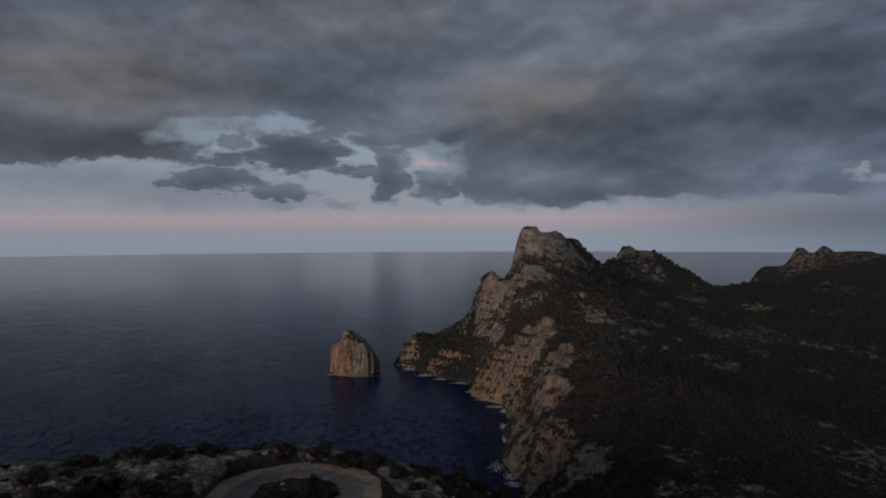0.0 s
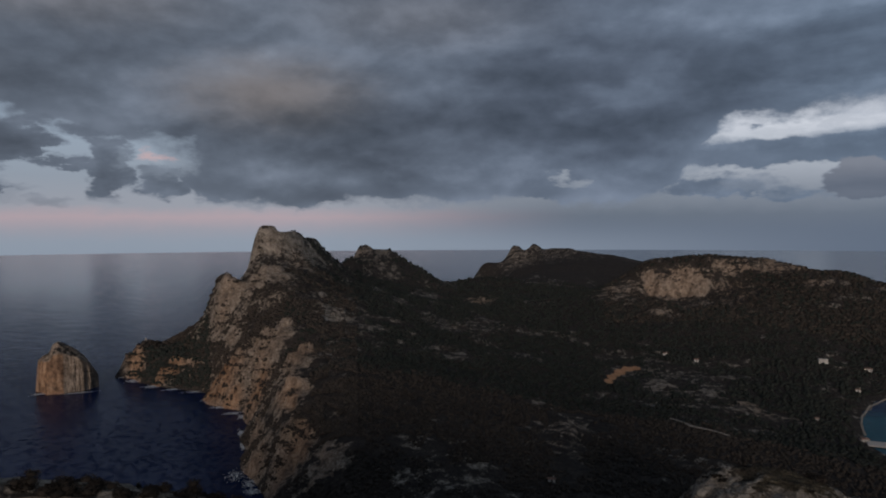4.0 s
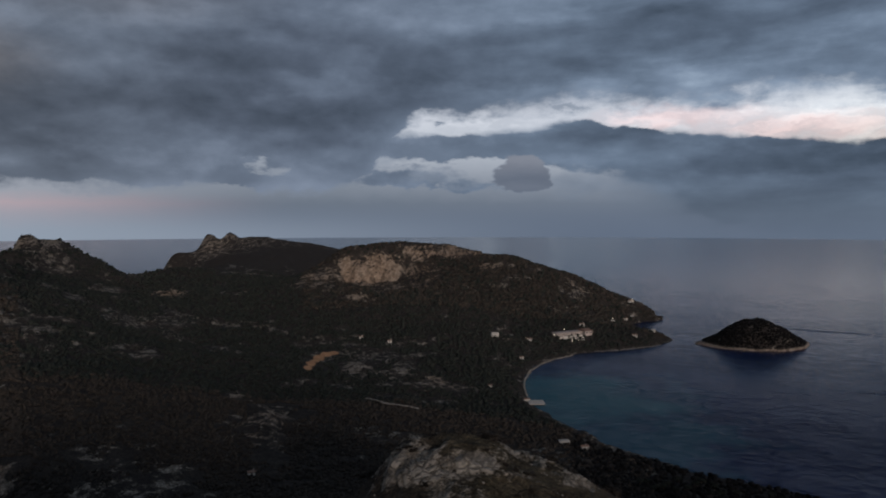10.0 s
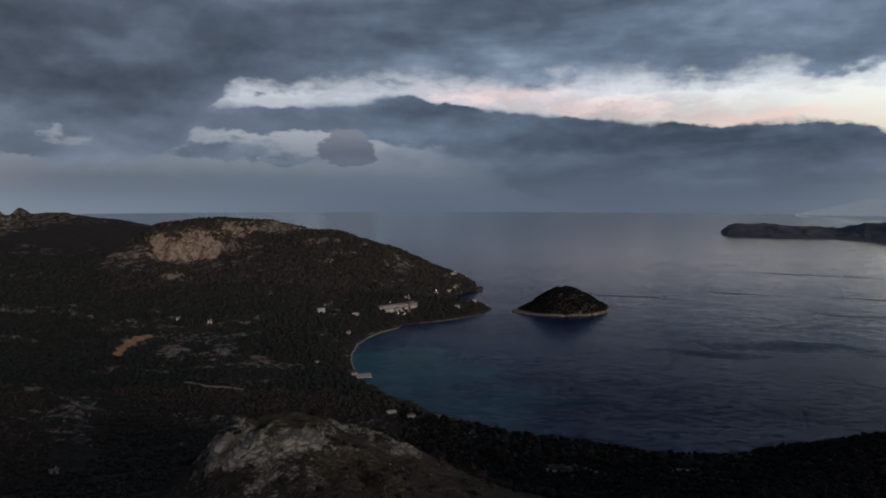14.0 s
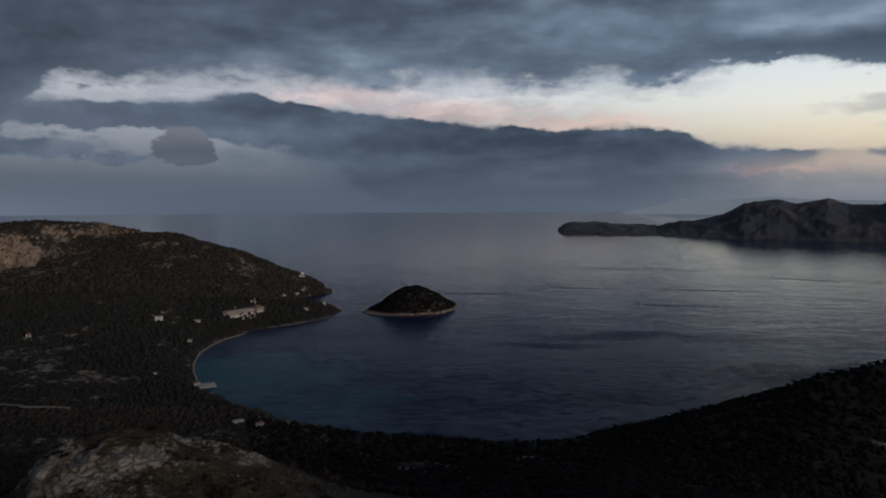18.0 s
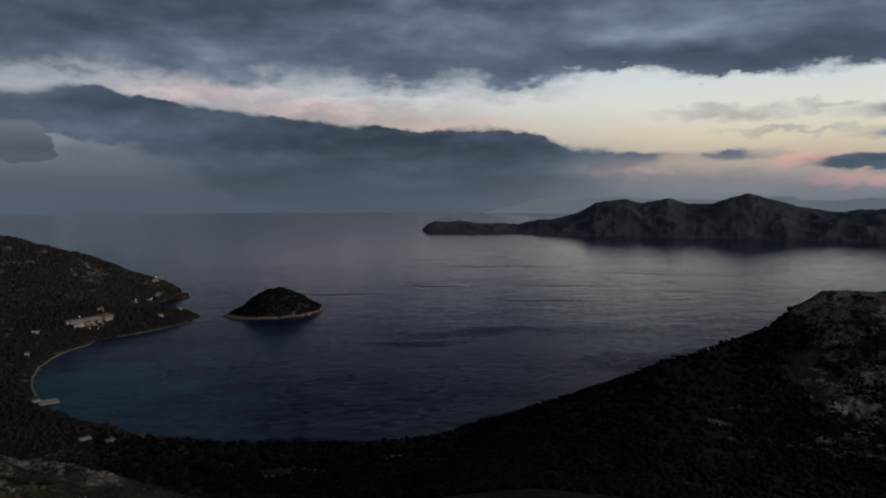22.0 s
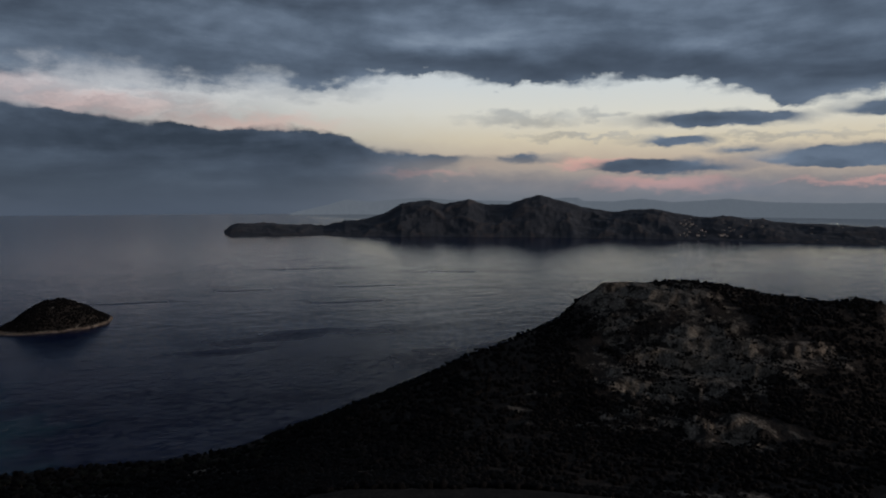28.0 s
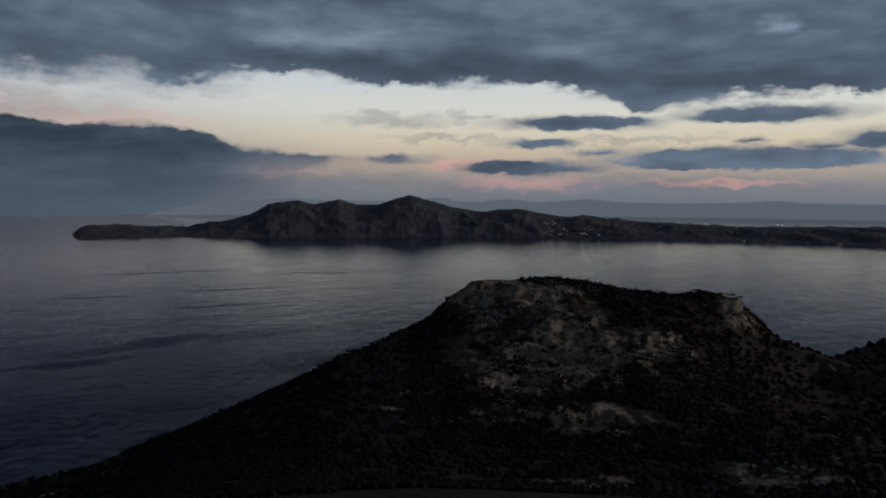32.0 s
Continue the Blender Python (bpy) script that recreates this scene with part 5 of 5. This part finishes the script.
def ring_strip(r0, r1, z):
    """The hairpin: half a ring with two straight arms, as a thin slab."""
    bm = bmesh.new()
    line = [(-1, 60 - 86.5), (-1, -12)] + [(math.cos(math.pi - i * math.pi / 40), math.sin(math.pi - i * math.pi / 40)) for i in range(41)] + [(1, -12), (1, 60 - 86.5)]
    rows = []
    for c, s in line:
        row = []
        for r in (r0, r1):
            w = 0.22 * math.sin(7 * c + 5 * s + r) + 0.18 * math.sin(17 * c - 11 * s + 2 * r)
            x = -18.5 + (r + w) * c
            y = 86.5 + ((r + w) * s if abs(s) <= 1 else s)
            row.append(bm.verts.new((x, y, z)))
        rows.append(row)
    for a, b in zip(rows, rows[1:]):
        bm.faces.new((a[0], a[1], b[1], b[0]))
    bmesh.ops.recalc_face_normals(bm, faces=bm.faces)
    ext = bmesh.ops.extrude_face_region(bm, geom=bm.faces[:])
    for v in ext["geom"]:
        if isinstance(v, bmesh.types.BMVert):
            v.co.z -= 0.5
    bmesh.ops.recalc_face_normals(bm, faces=bm.faces)
    return bm


road = new("road", None)
tagged(road, "hairpin of worn grey asphalt with an ochre gravel verge", "road", kind="structure")
part("carriageway", ring_strip(5.2, 8.3, 98.10), ROAD, road)
part("verge", ring_strip(8.3, 10.8, 98.07), GRAVEL, road, "ochre gravel verge")

# ---------------------------------------------------------------- buildings


def box(bm, x0, x1, y0, y1, z0, z1):
    v = [bm.verts.new(p) for p in ((x0, y0, z0), (x1, y0, z0), (x1, y1, z0), (x0, y1, z0), (x0, y0, z1), (x1, y0, z1), (x1, y1, z1), (x0, y1, z1))]
    for q in ((0, 3, 2, 1), (4, 5, 6, 7), (0, 1, 5, 4), (1, 2, 6, 5), (2, 3, 7, 6), (3, 0, 4, 7)):
        bm.faces.new([v[i] for i in q])


def boxed(*dims):
    bm = bmesh.new()
    box(bm, *dims)
    return bm


def gable(x0, x1, y0, y1, z, rise, over=0.4):
    bm = bmesh.new()
    x0, x1, y0, y1 = x0 - over, x1 + over, y0 - over, y1 + over
    ym = (y0 + y1) / 2
    v = [bm.verts.new(p) for p in ((x0, y0, z), (x1, y0, z), (x1, y1, z), (x0, y1, z), (x0, ym, z + rise), (x1, ym, z + rise), (x0, y0, z - 0.2), (x1, y0, z - 0.2), (x1, y1, z - 0.2), (x0, y1, z - 0.2))]
    for q in ((0, 1, 5, 4), (2, 3, 4, 5), (0, 4, 3), (1, 2, 5), (6, 7, 1, 0), (7, 8, 2, 1), (8, 9, 3, 2), (9, 6, 0, 3), (9, 8, 7, 6)):
        bm.faces.new([v[i] for i in q])
    return bm


def make_house(name, w, d, h, roof, label, storeys=1, bays=3):
    """A white house whose front looks along -y."""
    ob = new(name, None)
    wall = part("wall", boxed(-w / 2, w / 2, -d / 2, d / 2, -1.5, h), WHITE, ob)
    if roof == "tile":
        part("roof", gable(-w / 2, w / 2, -d / 2, d / 2, h + 0.2, d * 0.2), TILE, ob, "terracotta tiled roof")
        part("chimney", boxed(w * 0.22, w * 0.22 + 0.6, 0.2, 0.8, h, h + d * 0.2 + 0.8), WHITE, ob)
    else:
        bm = bmesh.new()
        box(bm, -w / 2 - 0.25, w / 2 + 0.25, -d / 2 - 0.25, d / 2 + 0.25, h + 0.002, h + 0.3)
        part("roof", bm, CONCRETE, ob, "flat pale roof slab")
    for s in range(storeys):
        for i in range(bays):
            x = -w / 2 + w * (i + 0.5) / bays
            z = 0.9 + s * h / storeys
            if s == 0 and i == bays // 2:
                part("door", boxed(x - 0.5, x + 0.5, -d / 2 - 0.05, -d / 2 + 0.05, 0, 2.0), GLASS, ob, "dark door")
            else:
                fr = part("window", boxed(x - 0.65, x + 0.65, -d / 2 - 0.05, -d / 2 + 0.05, z - 0.1, z + 1.2), CONCRETE, ob)
                part("pane", boxed(x - 0.55, x + 0.55, -d / 2 - 0.07, -d / 2 + 0.03, z, z + 1.1), GLASS, fr, "dark glass pane")
    return tagged(ob, label, "house", "villas by the bay")


def stand(ob, a, d, turn=0.0, scale=1.0, lift=0.0):
    """Stands a thing on the land, its front towards the middle of the plan."""
    p = polar(a, d)
    ob.matrix_world = Matrix.Translation((p.x, p.y, max(ground_z(p.x, p.y), 0.4) + lift)) @ Matrix.Rotation(radians(-a + turn), 4, "Z") @ Matrix.Scale(scale, 4)
    return ob


tile_villa = make_house("villa", 9, 6, 3.0, "tile", "small white villa with a tiled roof among pines")
flat_villa = make_house("villa", 11, 6, 3.2, "flat", "white flat-roofed villa among pines", 1, 4)
big_villa = make_house("villa", 13, 7, 5.6, "flat", "two-storey white villa with a flat roof", 2, 4)
hut = make_house("hut", 4.0, 3.0, 2.3, "tile", "small pale hut among dark scrub", 1, 1)


def placed(src, a, d, turn=0.0, scale=1.0, lift=0.0):
    p = polar(a, d)
    z = max(ground_z(p.x, p.y), 0.4) + lift
    c = copy_thing(src, Matrix.Translation((p.x, p.y, z)) @ Matrix.Rotation(radians(-a + turn), 4, "Z"))
    c.scale = (scale, scale, scale)
    return c


stand(big_villa, 49.5, 692, 15, 0.55)
stand(flat_villa, 55.15, 393, 20, 0.5)
stand(tile_villa, 52.3, 697, -10, 0.6)
stand(hut, 29.8, 293, 10, 0.7)
VILLAS = ((tile_villa, 60.3, 950, 10, 0.75), (flat_villa, 60.3, 914, 0, 0.6), (tile_villa, 59.85, 893, 20, 0.6), (flat_villa, 58.8, 833, 0, 0.65), (tile_villa, 56.5, 762, 0, 0.6), (flat_villa, 61.9, 790, 30, 0.6), (tile_villa, 60.6, 757, 0, 0.6),
          (tile_villa, 49.1, 517, 0, 0.4), (tile_villa, 56.75, 388, 30, 0.5), (hut, 40.9, 648, 0, 0.9), (hut, 51.7, 634, 0, 0.8), (hut, 38.6, 661, 0, 0.9))
for src, a, d, turn, sc in VILLAS:
    placed(src, a, d, turn, sc)


def make_hotel():
    """A long white seaside hotel: stepped terraces in front of a main block with a tiled end wing."""
    ob = new("hotel", None)
    part("main_block", boxed(-24, 16, 2, 12, -3, 4.6), DUSKY, ob)
    part("roof", boxed(-24.4, 16.4, 1.6, 12.4, 4.602, 5.0), DUSKY, ob, "flat pale roof")
    part("end_wing", boxed(14, 25, -3, 12.5, -3, 5.4), DUSKY, ob)
    part("wing_roof", gable(14, 25, -3, 12.5, 5.6, 2.0), TILE, ob, "terracotta tiled roof")
    for k, (x0, x1, y0, z) in enumerate(((-23, 12, -2.5, 0.6), (-20, 10, -7, -1.2), (-14, 6, -12, -2.8))):
        part("terrace", boxed(x0, x1, y0, y0 + 4.4, -7, z), CONCRETE, ob, "pale terrace slab")
        part("balustrade", boxed(x0, x1, y0 - 0.15, y0 + 0.1, z, z + 0.9), WHITE, ob)
    for s in range(2):
        for i in range(13):
            x = -22.5 + i * 2.8
            z = 0.7 + 2.0 * s
            fr = part("window", boxed(x - 0.1, x + 1.3, 1.93, 2.05, z - 0.1, z + 1.6), CONCRETE, ob)
            part("pane", boxed(x, x + 1.2, 1.90, 2.02, z, z + 1.5), GLASS, fr, "dark glass pane")
    for i in range(4):
        part("window", boxed(15.2 + i * 2.5, 16.4 + i * 2.5, -3.07, -2.95, 2.9, 4.5), GLASS, ob)
    return tagged(ob, "long weathered pinkish seaside hotel with stepped terraces", "hotel")


hotel = stand(make_hotel(), 55.9, 728, 38, 0.86, 0.0)


def make_lamp():
    ob = new("street_lamp", None)
    bm = bmesh.new()
    branch(bm, (0, 0, -0.5), (0, 0, 3.4), 0.09, 0.06, 8)
    part("pole", bm, STONE, ob)
    bm = bmesh.new()
    bmesh.ops.create_icosphere(bm, subdivisions=2, radius=0.36)
    bmesh.ops.translate(bm, verts=bm.verts, vec=(0, 0, 3.8))
    part("lantern", bm, LIT, ob, "lit warm white lantern")
    return tagged(ob, "lit street lamp beside the hotel", "street lamp", "street lamps")


street_lamp = stand(make_lamp(), 54.3, 716, 0, 0.8)
for a, d, s in ((55.1, 734, 0.9), (55.8, 705, 0.7), (56.3, 704, 0.7), (56.6, 764, 0.7), (58.9, 830, 1.1), (60.35, 948, 1.0), (52.1, 690, 0.6), (60.0, 890, 0.7)):
    placed(street_lamp, a, d, 0, s, 1.0)

# pier, beach, jetty, valley track


def slab_path(name, spots, width, thick, mat, label, category, lift=0.25, level=None):
    """A strip along spots (azimuth, distance) that lies on the land."""
    bm = bmesh.new()
    pts = [polar(a, d) for a, d in spots]
    dense = []
    for p, q in zip(pts, pts[1:]):
        n = max(2, int((q - p).length / 4))
        dense += [p.lerp(q, i / n) for i in range(n)]
    dense.append(pts[-1])
    rows = []
    for i, p in enumerate(dense):
        t = (dense[min(i + 1, len(dense) - 1)] - dense[max(i - 1, 0)]).normalized()
        s = Vector((t.y, -t.x, 0)) * width / 2 * (1 + 0.15 * math.sin(i * 1.7))
        row = []
        for q in (p - s, p, p + s):
            z = level if level is not None else max(ground_z(q.x, q.y), 0.1) + lift
            row.append((bm.verts.new((q.x, q.y, z)), bm.verts.new((q.x, q.y, z - thick))))
        rows.append(row)
    for a, b in zip(rows, rows[1:]):
        for k in (0, 1):
            bm.faces.new((a[k][0], a[k + 1][0], b[k + 1][0], b[k][0]))
        bm.faces.new((a[0][0], b[0][0], b[0][1], a[0][1]))
        bm.faces.new((a[2][0], a[2][1], b[2][1], b[2][0]))
    for r in (rows[0], rows[-1]):
        bm.faces.new((r[0][0], r[1][0], r[2][0], r[2][1], r[1][1], r[0][1]))
    bmesh.ops.recalc_face_normals(bm, faces=bm.faces)
    me = bpy.data.meshes.new(name)
    bm.to_mesh(me)
    bm.free()
    me.materials.append(mat)
    return tagged(new(name, me), label, category, kind="structure")


slab_path("beach", ((52.15, 515), (51.9, 540), (51.95, 565), (52.4, 600), (53.2, 628), (54.4, 655), (55.8, 675)), 1.1, 1.2, SAND, "narrow pale sand beach along the bay", "beach", 0.3)
slab_path("track", ((38.95, 440), (39.5, 436), (40.5, 428), (42.0, 424), (43.3, 421)), 1.5, 0.5, STONE, "pale gravel track in the valley", "track", 1.4)
slab_path("shore_rocks", ((57.5, 697), (59.2, 708), (60.6, 722), (61.8, 738), (62.6, 754)), 0.9, 1.5, STONE, "pale rocky shore ledge below the pines", "shore", 0.1)


def make_pier():
    ob = new("pier", None)
    part("deck", boxed(-2, 9, -5.6, 5.6, 0.6, 1.0), CONCRETE, ob)
    for i in range(5):
        for y in (-5.0, 5.0):
            bm = bmesh.new()
            branch(bm, (-1.0 + i * 2.2, y, -3), (-1.0 + i * 2.2, y, 0.6), 0.25, 0.25, 8)
            part("pile", bm, STONE, ob)
    return tagged(ob, "short pale concrete pier at the beach", "pier")


pier = make_pier()
pp = polar(52.5, 494)
pier.matrix_world = Matrix.Translation(pp) @ Matrix.Rotation(radians(-45), 4, "Z")
boathouse = placed(tile_villa, 52.1, 499, 25, 0.5)
tagged(boathouse, "small white boathouse beside the pier", "boathouse")


def make_pinnacle():
    bm = bmesh.new()
    prev = None
    for i in range(6):
        z = i * 1.1 - 1.0
        r = 2.0 * (1 - i / 6.5) + 0.25
        ring = [bm.verts.new(((r + 0.25 * math.sin(5 * k + i)) * math.cos(k * 0.785), (r + 0.25 * math.cos(3 * k + 2 * i)) * math.sin(k * 0.785), z + 0.2 * math.sin(k * 2.1 + i))) for k in range(8)]
        if prev:
            for k in range(8):
                bm.faces.new((prev[k], prev[(k + 1) % 8], ring[(k + 1) % 8], ring[k]))
        prev = ring
    bm.faces.new(prev)
    me = bpy.data.meshes.new("rock_pinnacle")
    bm.to_mesh(me)
    bm.free()
    me.materials.append(STONE)
    return tagged(new("rock_pinnacle", me), "small rock pinnacle on the cape", "rock")


stand(make_pinnacle(), -1.95, 712, 0, 0.9)

# foam at the foot of the cliffs
fv, ff = [], []
for a, d, ra, rd in ((4.3, 388, 4.5, 8), (5.4, 374, 3.5, 5), (5.6, 362, 3, 4), (4.3, 524, 7, 4), (5.0, 512, 3, 5), (3.3, 545, 6, 3), (2.4, 574, 4, 8), (1.5, 606, 9, 3), (0.0, 622, 9, 2.5), (-1.6, 640, 6, 4), (-2.8, 672, 5, 8), (-3.6, 698, 3, 9), (-9.0, 652, 6, 2), (-6.4, 641, 10, 1.2), (4.9, 470, 2, 7), (5.0, 440, 1.6, 6)):
    c = polar(a, d, 0.3)
    ac, aw = side_axes(a)
    for j in range(110):
        o = c + ac * g0.gauss(0, ra * 0.55) + aw * g0.gauss(0, rd * 0.55)
        k0 = len(fv)
        for k in range(9):
            r = g0.uniform(0.3, 1.0) * (0.25 + 0.75 * g0.random()) * d / 620
            an = 6.283 * k / 9
            fv.append(tuple(o + ac * (r * 1.5 * math.cos(an)) + aw * (r * math.sin(an)) + Vector((0, 0, 0.002 * j))))
        ff.append(tuple(range(k0 + 8, k0 - 1, -1)))
me = bpy.data.meshes.new("foam")
me.from_pydata(fv, [], ff)
me.materials.append(FOAM)
tagged(new("foam", me), "white surf breaking at the cliff foot", "foam", kind="stuff")

# ---------------------------------------------------------------- the town over the bay
far_house = new("town_house", None)
part("wall", boxed(-5, 5, -4, 4, -3, 5), WHITE, far_house)
part("roof", gable(-5, 5, -4, 4, 5.1, 1.8), TILE, far_house, "terracotta roof")
tagged(far_house, "pale town house across the bay", "house", "houses of the far town")
PL = np.array(PEN + PEN2[1:], float)


def pen_z(a, d):
    """Height of the peninsula at an azimuth and distance, on its slope towards the bay."""
    dc, hc = np.interp(a, PL[:, 0], PL[:, 1]), np.interp(a, PL[:, 0], PL[:, 2])
    v = min(0.0, max(-1.0, (d - dc) / (330 * 0.52 * 2)))
    return -6 + (hc + 6) * (1 - abs(v) ** 1.25)


g1 = random.Random(5)
for i in range(110):
    a = g1.choice((g1.uniform(115.5, 123), g1.uniform(117, 121), g1.uniform(124, 142), g1.uniform(130, 142)))
    dc = float(np.interp(a, PL[:, 0], PL[:, 1]))
    d = dc - g1.uniform(60, 300) if a < 124 else dc - g1.uniform(10, 300)
    z = pen_z(a, d)
    p = polar(a, d, max(z, 1.5) + 0.5)
    s = g1.uniform(0.28, 0.75)
    m = Matrix.Translation(p) @ Matrix.Rotation(radians(-a + g1.uniform(-40, 40)), 4, "Z")
    c = far_house if i == 0 else copy_thing(far_house, m)
    if i == 0:
        c.matrix_world = m
    c.scale = (s * g1.uniform(0.8, 2.0), s, s)
for a, d, s in ((127.2, 2590, 2.2), (127.6, 2590, 1.8), (129.3, 2590, 1.6), (134.3, 2600, 2.4), (134.6, 2600, 2.2), (138.5, 2640, 1.6)):
    c = copy_thing(street_lamp, Matrix.Translation(polar(a, d, pen_z(a, d))))
    c.scale = (s, s, s)
    tagged(c, "lit lamp in the far town", "street lamp", "lamps of the far town")
